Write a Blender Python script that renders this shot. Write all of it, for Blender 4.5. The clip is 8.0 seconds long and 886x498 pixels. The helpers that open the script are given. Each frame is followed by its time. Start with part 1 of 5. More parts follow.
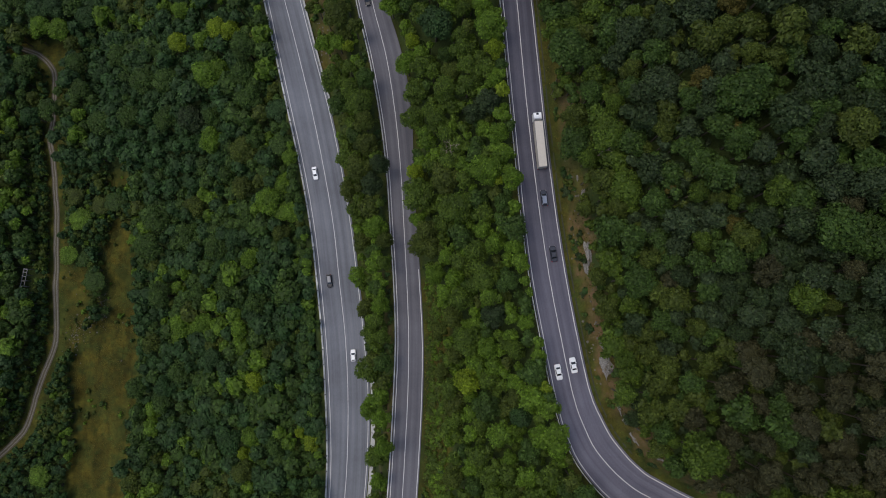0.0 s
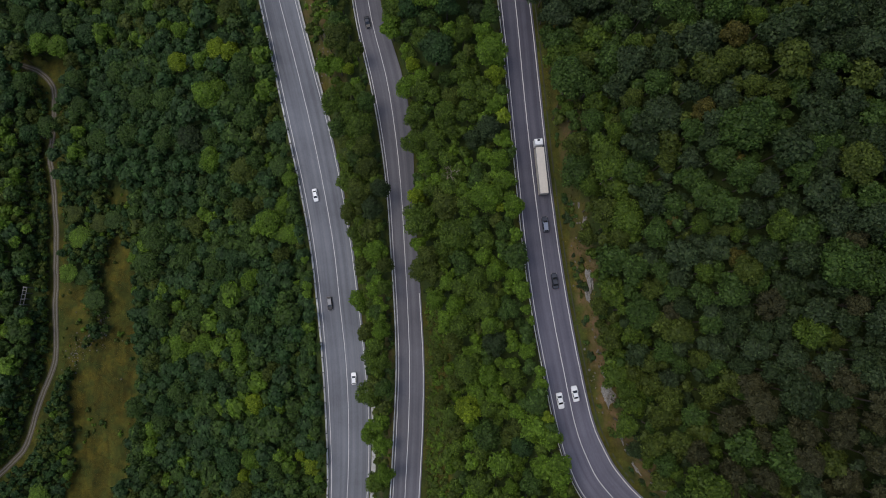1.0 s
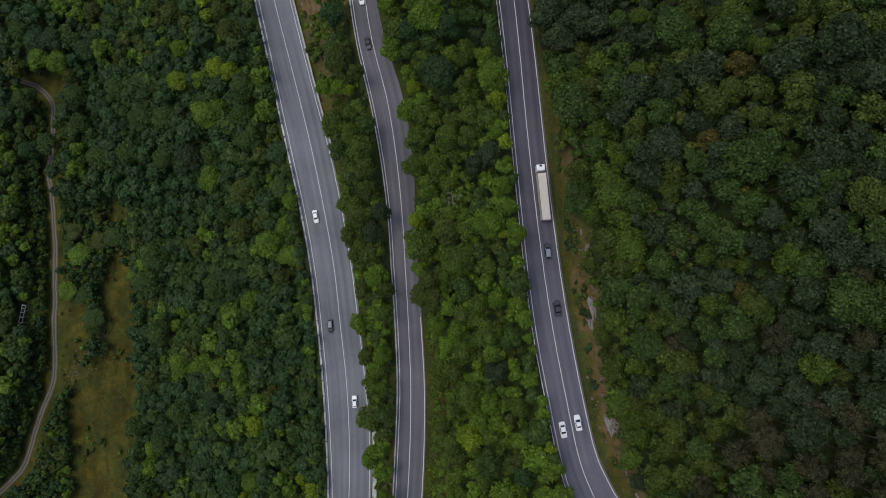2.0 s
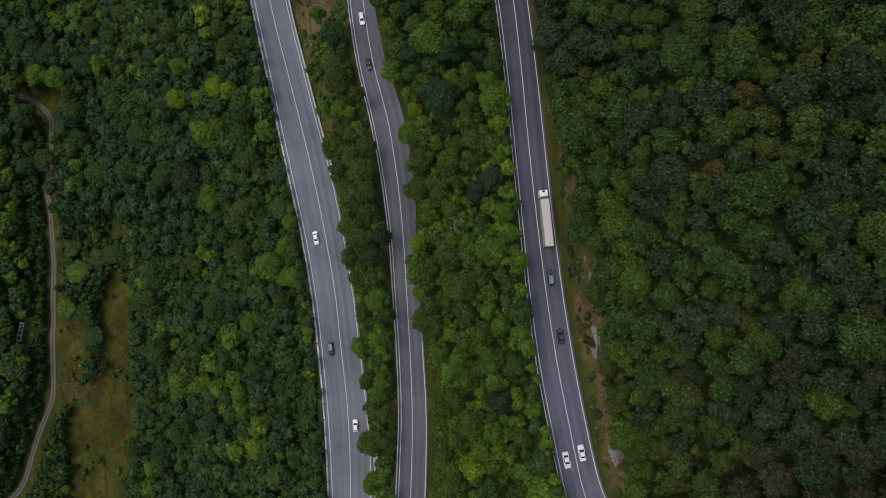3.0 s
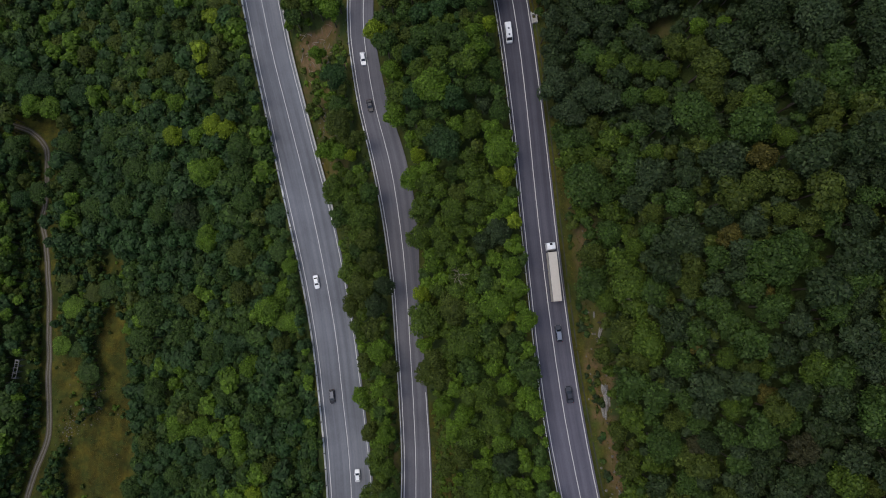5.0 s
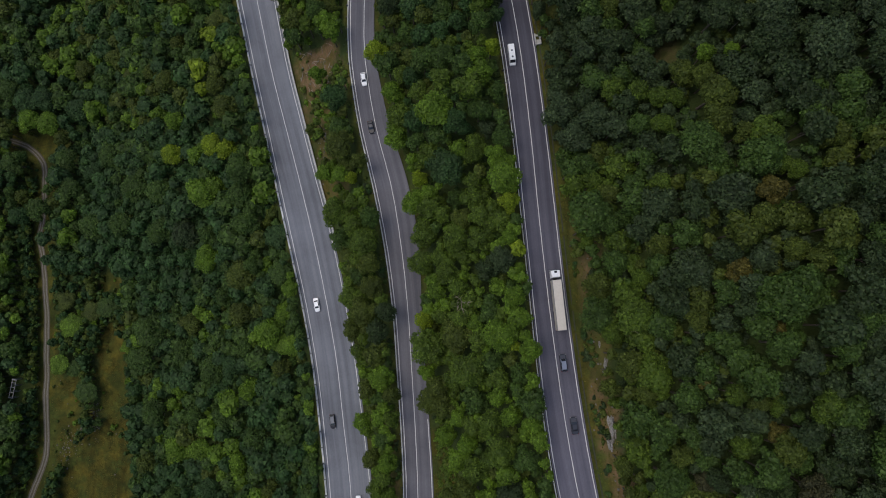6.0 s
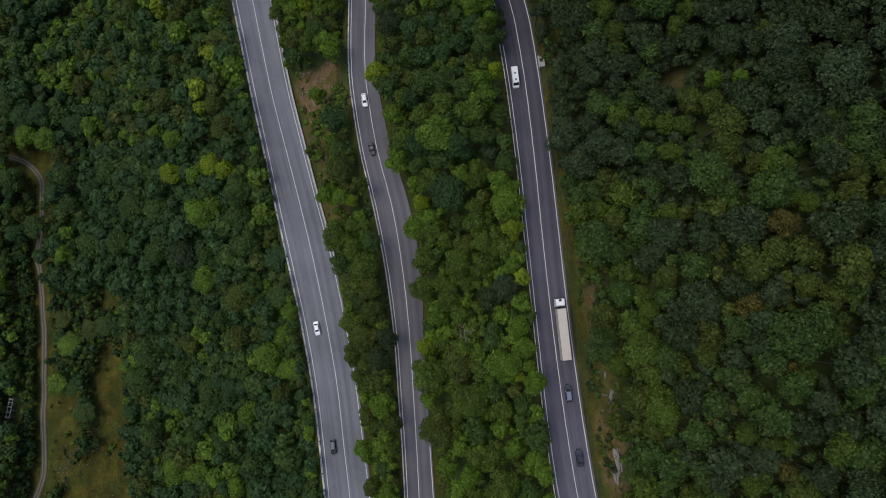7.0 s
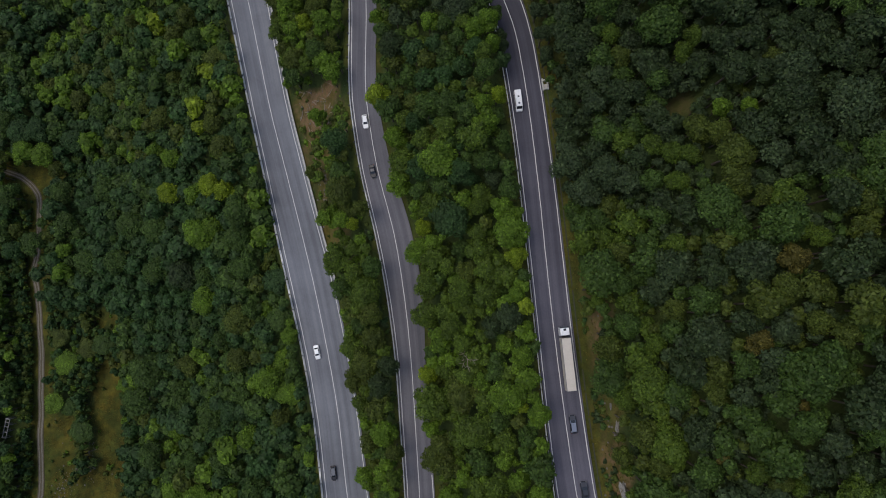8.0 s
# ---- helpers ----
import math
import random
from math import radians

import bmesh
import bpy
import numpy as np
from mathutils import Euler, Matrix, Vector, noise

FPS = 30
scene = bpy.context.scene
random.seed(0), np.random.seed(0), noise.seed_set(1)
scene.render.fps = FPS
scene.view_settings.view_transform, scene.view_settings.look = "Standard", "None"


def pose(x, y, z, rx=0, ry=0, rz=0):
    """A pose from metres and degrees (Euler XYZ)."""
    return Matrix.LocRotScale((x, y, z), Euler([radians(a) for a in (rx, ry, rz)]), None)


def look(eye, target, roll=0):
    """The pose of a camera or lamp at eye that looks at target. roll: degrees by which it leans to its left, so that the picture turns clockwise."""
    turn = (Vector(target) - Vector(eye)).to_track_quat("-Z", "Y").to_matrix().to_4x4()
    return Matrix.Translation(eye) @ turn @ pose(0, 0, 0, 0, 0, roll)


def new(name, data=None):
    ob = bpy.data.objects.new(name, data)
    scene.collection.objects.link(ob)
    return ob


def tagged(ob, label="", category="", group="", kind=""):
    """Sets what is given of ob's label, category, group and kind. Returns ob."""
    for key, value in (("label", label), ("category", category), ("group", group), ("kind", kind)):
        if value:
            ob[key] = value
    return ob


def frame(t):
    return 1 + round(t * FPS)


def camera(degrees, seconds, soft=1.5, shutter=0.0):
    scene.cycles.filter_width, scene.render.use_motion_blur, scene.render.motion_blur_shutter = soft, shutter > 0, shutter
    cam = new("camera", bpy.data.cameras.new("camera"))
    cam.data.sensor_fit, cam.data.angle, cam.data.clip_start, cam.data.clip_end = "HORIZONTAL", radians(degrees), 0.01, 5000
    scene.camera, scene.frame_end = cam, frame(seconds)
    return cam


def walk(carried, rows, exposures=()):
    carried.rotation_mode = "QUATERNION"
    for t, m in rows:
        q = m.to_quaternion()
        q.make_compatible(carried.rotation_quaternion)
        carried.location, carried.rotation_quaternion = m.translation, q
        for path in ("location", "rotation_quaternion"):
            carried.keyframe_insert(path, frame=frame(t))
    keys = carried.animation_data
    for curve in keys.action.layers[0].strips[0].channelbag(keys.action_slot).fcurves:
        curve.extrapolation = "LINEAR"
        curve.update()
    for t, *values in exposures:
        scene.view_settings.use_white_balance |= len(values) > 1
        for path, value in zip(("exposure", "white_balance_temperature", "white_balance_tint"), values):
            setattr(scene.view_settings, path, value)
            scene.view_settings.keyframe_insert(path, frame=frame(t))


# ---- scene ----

# ================= camera =================
cam = camera(72.0, 8.0, soft=1.0)
ROWS = [
    (0.0, 0.000, 0.000, 281.370, 5.500, 0.000, 0.000),
    (0.5, -0.123, 3.741, 281.459, 5.561, 0.003, -0.037),
    (1.0, -0.283, 7.508, 281.371, 5.606, 0.005, -0.072),
    (1.5, -0.475, 11.301, 281.117, 5.638, 0.007, -0.106),
    (2.0, -0.692, 15.118, 280.709, 5.661, 0.009, -0.139),
    (2.5, -0.929, 18.958, 280.160, 5.676, 0.013, -0.172),
    (3.0, -1.181, 22.817, 279.482, 5.685, 0.018, -0.204),
    (3.5, -1.445, 26.693, 278.690, 5.692, 0.026, -0.236),
    (4.0, -1.716, 30.581, 277.798, 5.697, 0.036, -0.268),
    (4.5, -1.991, 34.477, 276.823, 5.702, 0.048, -0.300),
    (5.0, -2.268, 38.377, 275.779, 5.708, 0.062, -0.332),
    (5.5, -2.544, 42.273, 274.685, 5.717, 0.078, -0.362),
    (6.0, -2.818, 46.160, 273.557, 5.728, 0.094, -0.392),
    (6.5, -3.088, 50.030, 272.415, 5.742, 0.110, -0.419),
    (7.0, -3.355, 53.875, 271.278, 5.759, 0.124, -0.444),
    (7.5, -3.617, 57.688, 270.166, 5.779, 0.136, -0.465),
    (8.0, -3.877, 61.459, 269.099, 5.802, 0.143, -0.481),
]
walk(cam, [(t, pose(x, y, z, rx, ry, rz)) for t, x, y, z, rx, ry, rz in ROWS])

# ================= light =================
SUN_EL, SUN_AZ = 68.0, 285.0            # degrees; azimuth clockwise from +y
world = bpy.data.worlds.new("overcast_sky")
scene.world = world
world.use_nodes = True
wn = world.node_tree.nodes
sky = wn.new("ShaderNodeTexSky")
sky.sky_type, sky.sun_disc = "NISHITA", False
sky.sun_elevation, sky.sun_rotation = radians(SUN_EL), radians(SUN_AZ)
sky.air_density, sky.dust_density = 1.0, 3.0
wn["Background"].inputs["Strength"].default_value = 0.15
world.node_tree.links.new(sky.outputs["Color"], wn["Background"].inputs["Color"])
sun = new("sun", bpy.data.lights.new("sun", "SUN"))
sun.data.energy, sun.data.angle, sun.data.color = 0.65, radians(32), (1.0, 0.96, 0.9)
sx = math.cos(radians(SUN_EL)) * math.sin(radians(SUN_AZ))
sy = math.cos(radians(SUN_EL)) * math.cos(radians(SUN_AZ))
sun.matrix_world = look((300 * sx, 300 * sy, 300 * math.sin(radians(SUN_EL))), (0, 0, 0))
scene.view_settings.exposure = 0.15


# ================= materials =================
class Nodes:
    """A small builder round one node material."""

    def __init__(self, name):
        self.m = bpy.data.materials.new(name)
        self.m.use_nodes = True
        self.t = self.m.node_tree
        self.bsdf = self.t.nodes["Principled BSDF"]

    def n(self, kind, **values):
        node = self.t.nodes.new(kind)
        for key, value in values.items():
            node.inputs[key].default_value = value
        return node

    def link(self, a, b):
        self.t.links.new(a, b)

    def place(self, sx=1.0, sy=1.0, sz=1.0):
        """World position, scaled per axis."""
        geo = self.n("ShaderNodeNewGeometry")
        mp = self.n("ShaderNodeMapping", Scale=(sx, sy, sz))
        self.link(geo.outputs["Position"], mp.inputs["Vector"])
        return mp.outputs["Vector"]

    def noise(self, scale, vector, detail=4.0, rough=0.6):
        node = self.n("ShaderNodeTexNoise", Scale=scale, Detail=detail, Roughness=rough)
        self.link(vector, node.inputs["Vector"])
        return node.outputs["Fac"]

    def ramp(self, fac, stops):
        node = self.n("ShaderNodeValToRGB")
        while len(node.color_ramp.elements) < len(stops):
            node.color_ramp.elements.new(0.5)
        for element, (at, colour) in zip(node.color_ramp.elements, stops):
            element.position, element.color = at, (*colour, 1.0)
        self.link(fac, node.inputs["Fac"])
        return node.outputs["Color"]

    def mix(self, fac, a, b, blend="MIX"):
        node = self.t.nodes.new("ShaderNodeMix")
        node.data_type, node.blend_type = "RGBA", blend
        for slot, value in ((0, fac), (6, a), (7, b)):
            if isinstance(value, (int, float)):
                node.inputs[slot].default_value = value
            elif isinstance(value, tuple):
                node.inputs[slot].default_value = (*value, 1.0)
            else:
                self.link(value, node.inputs[slot])
        return node.outputs[2]

    def bump(self, height, strength, distance=0.05):
        node = self.n("ShaderNodeBump", Strength=strength, Distance=distance)
        self.link(height, node.inputs["Height"])
        self.link(node.outputs["Normal"], self.bsdf.inputs["Normal"])

    def done(self, colour, rough=0.8, metal=0.0, spec=0.4):
        if isinstance(colour, tuple):
            self.bsdf.inputs["Base Color"].default_value = (*colour, 1.0)
        else:
            self.link(colour, self.bsdf.inputs["Base Color"])
        self.bsdf.inputs["Roughness"].default_value = rough
        self.bsdf.inputs["Metallic"].default_value = metal
        self.bsdf.inputs["Specular IOR Level"].default_value = spec
        return self.m


def grey(v):
    return (v, v, v)


def times(c, k):
    return tuple(v * k for v in c)


def worn(name, colour, rough=0.7, metal=0.0, scale=1.5, swing=0.25, spec=0.4, dirt=(0.06, 0.05, 0.035), dirty=0.25):
    """Paint, metal, concrete or rock with grain at two scales and some dirt."""
    k = Nodes(name)
    at = k.place()
    fine = k.ramp(k.noise(scale * 6, at), [(0.3, grey(1 - swing)), (0.75, grey(1 + swing * 0.6))])
    base = k.mix(1.0, colour, fine, "MULTIPLY")
    patch = k.ramp(k.noise(scale, at, 5.0, 0.7), [(0.52, grey(0)), (0.72, grey(dirty * 2))])
    k.bump(k.noise(scale * 8, at), 0.3)
    return k.done(k.mix(patch, base, dirt), rough, metal, spec)


def leaf(name, colour, second):
    """Foliage: colour shifts from leaf clump to leaf clump and over a few metres."""
    k = Nodes(name)
    geo = k.n("ShaderNodeNewGeometry")
    each = k.ramp(geo.outputs["Random Per Island"], [(0.0, times(colour, 0.70)), (0.5, colour), (0.85, second), (1.0, times(second, 1.4))])
    broad = k.ramp(k.noise(0.16, k.place(), 3.0), [(0.32, grey(0.72)), (0.68, grey(1.22))])
    col = k.mix(1.0, each, broad, "MULTIPLY")
    k.done(col, 0.62, 0.0, 0.25)
    thin = k.n("ShaderNodeBsdfTranslucent")
    k.link(col, thin.inputs["Color"])
    both = k.n("ShaderNodeMixShader", Fac=0.36)
    k.link(k.bsdf.outputs[0], both.inputs[1])
    k.link(thin.outputs[0], both.inputs[2])
    k.link(both.outputs[0], k.t.nodes["Material Output"].inputs["Surface"])
    return k.m


LEAVES = [
    leaf("leaf_mid_green", (0.046, 0.087, 0.016), (0.064, 0.114, 0.020)),
    leaf("leaf_deep_green", (0.032, 0.074, 0.019), (0.044, 0.095, 0.024)),
    leaf("leaf_blue_green", (0.035, 0.075, 0.022), (0.049, 0.097, 0.027)),
    leaf("leaf_olive", (0.062, 0.089, 0.013), (0.085, 0.113, 0.017)),
    leaf("leaf_yellow_green", (0.148, 0.212, 0.012), (0.205, 0.280, 0.016)),
    leaf("leaf_fresh_green", (0.090, 0.160, 0.014), (0.124, 0.213, 0.018)),
    leaf("leaf_rust_brown", (0.092, 0.086, 0.016), (0.118, 0.104, 0.021)),
    leaf("leaf_grey_brown", (0.051, 0.053, 0.021), (0.069, 0.069, 0.028)),
    # holds vignette dimming and haze on the hill; elsewhere simply dark trees
    leaf("leaf_dark_olive", (0.030, 0.052, 0.017), (0.043, 0.069, 0.022)),
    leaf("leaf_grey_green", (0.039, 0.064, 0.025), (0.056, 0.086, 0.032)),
    leaf("leaf_moss_green", (0.066, 0.111, 0.013), (0.092, 0.144, 0.016)),
]
MID, DEEP, BLUE, OLIVE, YELLOW, FRESH, RUST, DUN, DARK_OLIVE, GREY, MOSS = range(11)
BARK = worn("bark", (0.10, 0.085, 0.065), 0.9, scale=3, swing=0.4)
DEADWOOD = worn("weathered_deadwood", (0.23, 0.195, 0.155), 0.9, scale=3, swing=0.3)


def asphalt(name, colour, worn_colour, pale_end=None, fresh=None):
    """Asphalt with long tyre-polished streaks, patches and grain; UV is metres across and along. First pair: y, and how
    much paler it gets towards -y. fresh: y and tone of tree shade put into the colour, darker towards +y.
    """
    k = Nodes(name)
    uv = k.n("ShaderNodeUVMap")
    stretch = k.n("ShaderNodeMapping", Scale=(0.75, 0.012, 1.0))
    k.link(uv.outputs["UV"], stretch.inputs["Vector"])
    streak = k.noise(1.0, stretch.outputs["Vector"], 4.0, 0.55)
    base = k.ramp(streak, [(0.36, colour), (0.62, worn_colour)])
    patch = k.ramp(k.noise(0.05, k.place(), 4.0), [(0.35, grey(0.84)), (0.65, grey(1.12))])
    grain = k.ramp(k.noise(3.0, k.place(), 6.0, 0.75), [(0.25, grey(0.82)), (0.75, grey(1.14))])
    crack = k.n("ShaderNodeTexVoronoi", Scale=0.22)
    crack.feature = "DISTANCE_TO_EDGE"
    k.link(k.place(1.0, 0.45, 1.0), crack.inputs["Vector"])
    seam = k.ramp(crack.outputs["Distance"], [(0.004, grey(0.94)), (0.012, grey(1.0))])
    col = k.mix(1.0, k.mix(1.0, k.mix(1.0, base, patch, "MULTIPLY"), grain, "MULTIPLY"), seam, "MULTIPLY")
    for where, tones in ((pale_end, lambda tone: (tone, 1.0)), (fresh, lambda tone: (1.0, tone))):
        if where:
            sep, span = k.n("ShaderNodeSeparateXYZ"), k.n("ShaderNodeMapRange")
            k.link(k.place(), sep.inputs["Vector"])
            half = 45 if where is pale_end else 28
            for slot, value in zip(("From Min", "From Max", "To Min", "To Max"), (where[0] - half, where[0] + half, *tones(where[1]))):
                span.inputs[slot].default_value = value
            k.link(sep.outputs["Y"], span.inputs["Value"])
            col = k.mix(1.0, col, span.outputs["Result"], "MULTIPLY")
    k.bump(k.noise(14.0, k.place(), 3.0), 0.25, 0.02)
    return k.done(col, 0.86, 0.0, 0.3)


ASPHALT_OLD = asphalt("asphalt_pale_worn", (0.124, 0.130, 0.147), (0.170, 0.178, 0.196))
ASPHALT_MID = asphalt("asphalt_grey", (0.094, 0.093, 0.108), (0.135, 0.133, 0.148))
# (0.0, 1.55) pales it towards -y; (108.0, 0.62) paints in shade between the trees
ASPHALT_DARK = asphalt("asphalt_dark", (0.069, 0.068, 0.090), (0.100, 0.099, 0.124), (0.0, 1.55), (108.0, 0.62))
LINE = worn("road_line_paint", (0.62, 0.62, 0.60), 0.7, scale=0.8, swing=0.2, dirt=(0.16, 0.16, 0.16), dirty=0.3)
CONCRETE = worn("pale_concrete", (0.42, 0.42, 0.40), 0.85, scale=0.8, swing=0.25, dirt=(0.14, 0.13, 0.10), dirty=0.4)
WHITEWASH = worn("whitewashed_concrete", (0.66, 0.66, 0.64), 0.8, scale=0.5, swing=0.15, dirt=(0.28, 0.27, 0.24), dirty=0.3)
# channel concrete coloured this dark to paint the shadow strip along the verge
GUTTER = worn("shadow_dark_concrete", (0.040, 0.044, 0.030), 0.9, scale=0.6, swing=0.35, dirt=(0.05, 0.055, 0.02), dirty=0.5)
GALVANISED = worn("galvanised_steel", (0.58, 0.58, 0.57), 0.6, 0.1, scale=0.7, swing=0.2)
POST = worn("dark_steel_post", (0.07, 0.07, 0.075), 0.6, 0.4, scale=2)
ROCK = worn("grey_rock", (0.235, 0.225, 0.205), 0.9, scale=0.7, swing=0.6, dirt=(0.10, 0.075, 0.04), dirty=0.7)
STONE = worn("stream_stone", (0.145, 0.135, 0.112), 0.85, scale=1.5, swing=0.4)
TIMBER = worn("weathered_pale_timber", (0.19, 0.19, 0.185), 0.85, scale=2, swing=0.3)
RUBBER = worn("tyre_rubber", (0.02, 0.02, 0.022), 0.85, scale=5)
ALLOY = worn("wheel_alloy", (0.45, 0.46, 0.48), 0.35, 0.8, scale=5)
UNDER = worn("dark_underbody", (0.025, 0.025, 0.027), 0.8, scale=4)


def gloss(name, colour, rough=0.25, metal=0.0, spec=0.5):
    k = Nodes(name)
    tone = k.ramp(k.noise(2.0, k.place(), 3.0), [(0.3, grey(0.92)), (0.7, grey(1.04))])
    return k.done(k.mix(1.0, colour, tone, "MULTIPLY"), rough, metal, spec)


PAINT_WHITE = gloss("car_paint_white", (0.80, 0.81, 0.82))
PAINT_DARK = gloss("car_paint_dark_blue_grey", (0.030, 0.034, 0.046))
PAINT_BLACK = gloss("car_paint_black", (0.014, 0.014, 0.016))
PAINT_GREY = gloss("car_paint_grey", (0.09, 0.10, 0.12), 0.3, 0.3)
PAINT_SLATE = gloss("car_paint_slate_blue", (0.21, 0.24, 0.30), 0.22, 0.4)
GLASS = gloss("tinted_window_glass", (0.018, 0.021, 0.026), 0.06, 0.0, 0.7)
LAMP_CLEAR = gloss("clear_lamp", (0.7, 0.7, 0.68), 0.1)
LAMP_RED = gloss("red_lamp", (0.30, 0.012, 0.010), 0.2)
TARP = worn("cream_trailer_roof", (0.52, 0.48, 0.42), 0.6, scale=0.35, swing=0.08, dirt=(0.44, 0.41, 0.35), dirty=0.3)


def ground_material():
    """Forest floor, with grass and bare soil where the land cover says so."""
    k = Nodes("ground_cover")
    at = k.place()
    fine, broad = k.noise(1.6, at, 6.0, 0.7), k.noise(0.10, at, 5.0)
    litter = k.ramp(fine, [(0.3, (0.022, 0.034, 0.010)), (0.55, (0.036, 0.054, 0.014)), (0.8, (0.050, 0.062, 0.020))])
    grass_a = k.ramp(fine, [(0.25, (0.048, 0.043, 0.008)), (0.55, (0.096, 0.078, 0.011)), (0.85, (0.142, 0.108, 0.020))])
    grass_b = k.ramp(fine, [(0.25, (0.036, 0.046, 0.009)), (0.8, (0.070, 0.076, 0.014))])
    grass = k.mix(k.ramp(broad, [(0.40, grey(0)), (0.60, grey(1))]), grass_a, grass_b)
    clump = k.ramp(k.noise(0.42, at, 6.0, 0.7), [(0.30, grey(0.50)), (0.50, grey(0.88)), (0.70, grey(1.25))])
    long_bands = k.ramp(k.noise(1.0, k.place(0.22, 0.05, 0.1), 4.0), [(0.35, grey(0.58)), (0.65, grey(1.28))])
    green = k.ramp(fine, [(0.25, (0.028, 0.044, 0.009)), (0.8, (0.058, 0.074, 0.014))])
    grass = k.mix(k.ramp(k.noise(0.19, at, 5.0, 0.7), [(0.50, grey(0)), (0.64, grey(0.8))]), grass, green)
    grass = k.mix(1.0, k.mix(1.0, grass, clump, "MULTIPLY"), long_bands, "MULTIPLY")
    soil = k.ramp(k.noise(0.8, at, 8.0, 0.75), [(0.28, (0.095, 0.057, 0.030)), (0.46, (0.155, 0.096, 0.053)), (0.57, (0.100, 0.078, 0.030)), (0.75, (0.24, 0.180, 0.12))])
    soil = k.mix(k.ramp(k.noise(0.33, at, 5.0, 0.65), [(0.44, grey(0)), (0.60, grey(0.75))]), soil, grass)
    cover = k.n("ShaderNodeAttribute")
    cover.attribute_name = "cover"
    split = k.n("ShaderNodeSeparateColor")
    k.link(cover.outputs["Color"], split.inputs["Color"])
    col = k.mix(split.outputs[0], litter, grass)
    col = k.mix(split.outputs[1], col, soil)
    k.bump(fine, 0.6, 0.25)
    return k.done(col, 0.95, 0.0, 0.15)


def track_material():
    """Two pale wheel ruts in trodden earth with a grassy crown; UV is metres across and along."""
    k = Nodes("rutted_earth_track")
    uv = k.n("ShaderNodeUVMap")
    sep = k.n("ShaderNodeSeparateXYZ")
    k.link(uv.outputs["UV"], sep.inputs["Vector"])
    wob = k.n("ShaderNodeMath")
    wob.operation = "MULTIPLY_ADD"
    wob.inputs[1].default_value = 0.8
    k.link(k.noise(0.4, k.place(), 4.0), wob.inputs[0])
    k.link(sep.outputs["X"], wob.inputs[2])
    side = k.n("ShaderNodeMath")
    side.operation = "ABSOLUTE"
    off = k.n("ShaderNodeMath")
    off.operation = "SUBTRACT"
    off.inputs[1].default_value = 0.4
    k.link(wob.outputs[0], off.inputs[0])
    k.link(off.outputs[0], side.inputs[0])
    rut = k.ramp(side.outputs[0], [(0.0, grey(0.05)), (0.30, grey(0.15)), (0.48, grey(1.0)), (0.70, grey(0.85)), (0.95, grey(0.12))])
    fine = k.noise(1.8, k.place(), 6.0, 0.75)
    pale = k.ramp(fine, [(0.3, (0.125, 0.114, 0.096)), (0.75, (0.235, 0.217, 0.188))])
    grass = k.ramp(fine, [(0.3, (0.060, 0.052, 0.030)), (0.75, (0.11, 0.094, 0.058))])
    return k.done(k.mix(rut, grass, pale), 0.95, 0.0, 0.15)


GROUND, TRACK = ground_material(), track_material()


# ================= building helpers =================
def mesh_of(name, verts, quads, mats, index=None, uv=None, smooth=False, tris=()):
    """A mesh of four-sided faces, and of three-sided ones after them, out of arrays."""
    verts, quads = np.asarray(verts, np.float32).reshape(-1, 3), np.asarray(quads, np.int32).reshape(-1, 4)
    tris = np.asarray(tris, np.int32).reshape(-1, 3)
    corners, faces = np.concatenate([quads.ravel(), tris.ravel()]), len(quads) + len(tris)
    me = bpy.data.meshes.new(name)
    me.vertices.add(len(verts))
    me.vertices.foreach_set("co", verts.ravel())
    me.loops.add(len(corners))
    me.loops.foreach_set("vertex_index", corners)
    me.polygons.add(faces)
    starts = np.concatenate([np.arange(0, quads.size, 4), quads.size + np.arange(0, tris.size, 3)])
    me.polygons.foreach_set("loop_start", starts.astype(np.int32))
    for m in mats:
        me.materials.append(m)
    if index is not None:
        me.polygons.foreach_set("material_index", np.asarray(index, np.int32))
    me.polygons.foreach_set("use_smooth", np.full(faces, smooth))
    if uv is not None:
        layer = me.uv_layers.new(name="UVMap")
        layer.data.foreach_set("uv", np.asarray(uv, np.float32)[corners].ravel())
    me.update(calc_edges=True)
    return me


def sweep(sections):
    """Verts and quads of a closed profile carried along a way, with capped ends; sections: (n, k, 3), k even."""
    s = np.asarray(sections, float)
    n, k = s.shape[:2]
    i, j = np.meshgrid(np.arange(n - 1), np.arange(k), indexing="ij")
    jn = (j + 1) % k
    quads = np.stack([i * k + j, i * k + jn, (i + 1) * k + jn, (i + 1) * k + j], -1).reshape(-1, 4)
    caps = [(a, a + 1, k - 2 - a, k - 1 - a) for a in range(k // 2 - 1)]
    last = (n - 1) * k
    caps += [tuple(last + v for v in reversed(c)) for c in caps]
    return s.reshape(-1, 3), np.concatenate([quads, np.array(caps)])


def part(name, data, parent, label=""):
    """Links a mesh under a thing or a part."""
    ob = new(name, data)
    ob.parent = parent
    return tagged(ob, label) if label else ob


def bm_mesh(name, bm, material, smooth=False):
    bmesh.ops.recalc_face_normals(bm, faces=bm.faces[:])
    me = bpy.data.meshes.new(name)
    bm.to_mesh(me)
    bm.free()
    me.materials.append(material)
    if smooth:
        me.polygons.foreach_set("use_smooth", np.ones(len(me.polygons), bool))
    return me


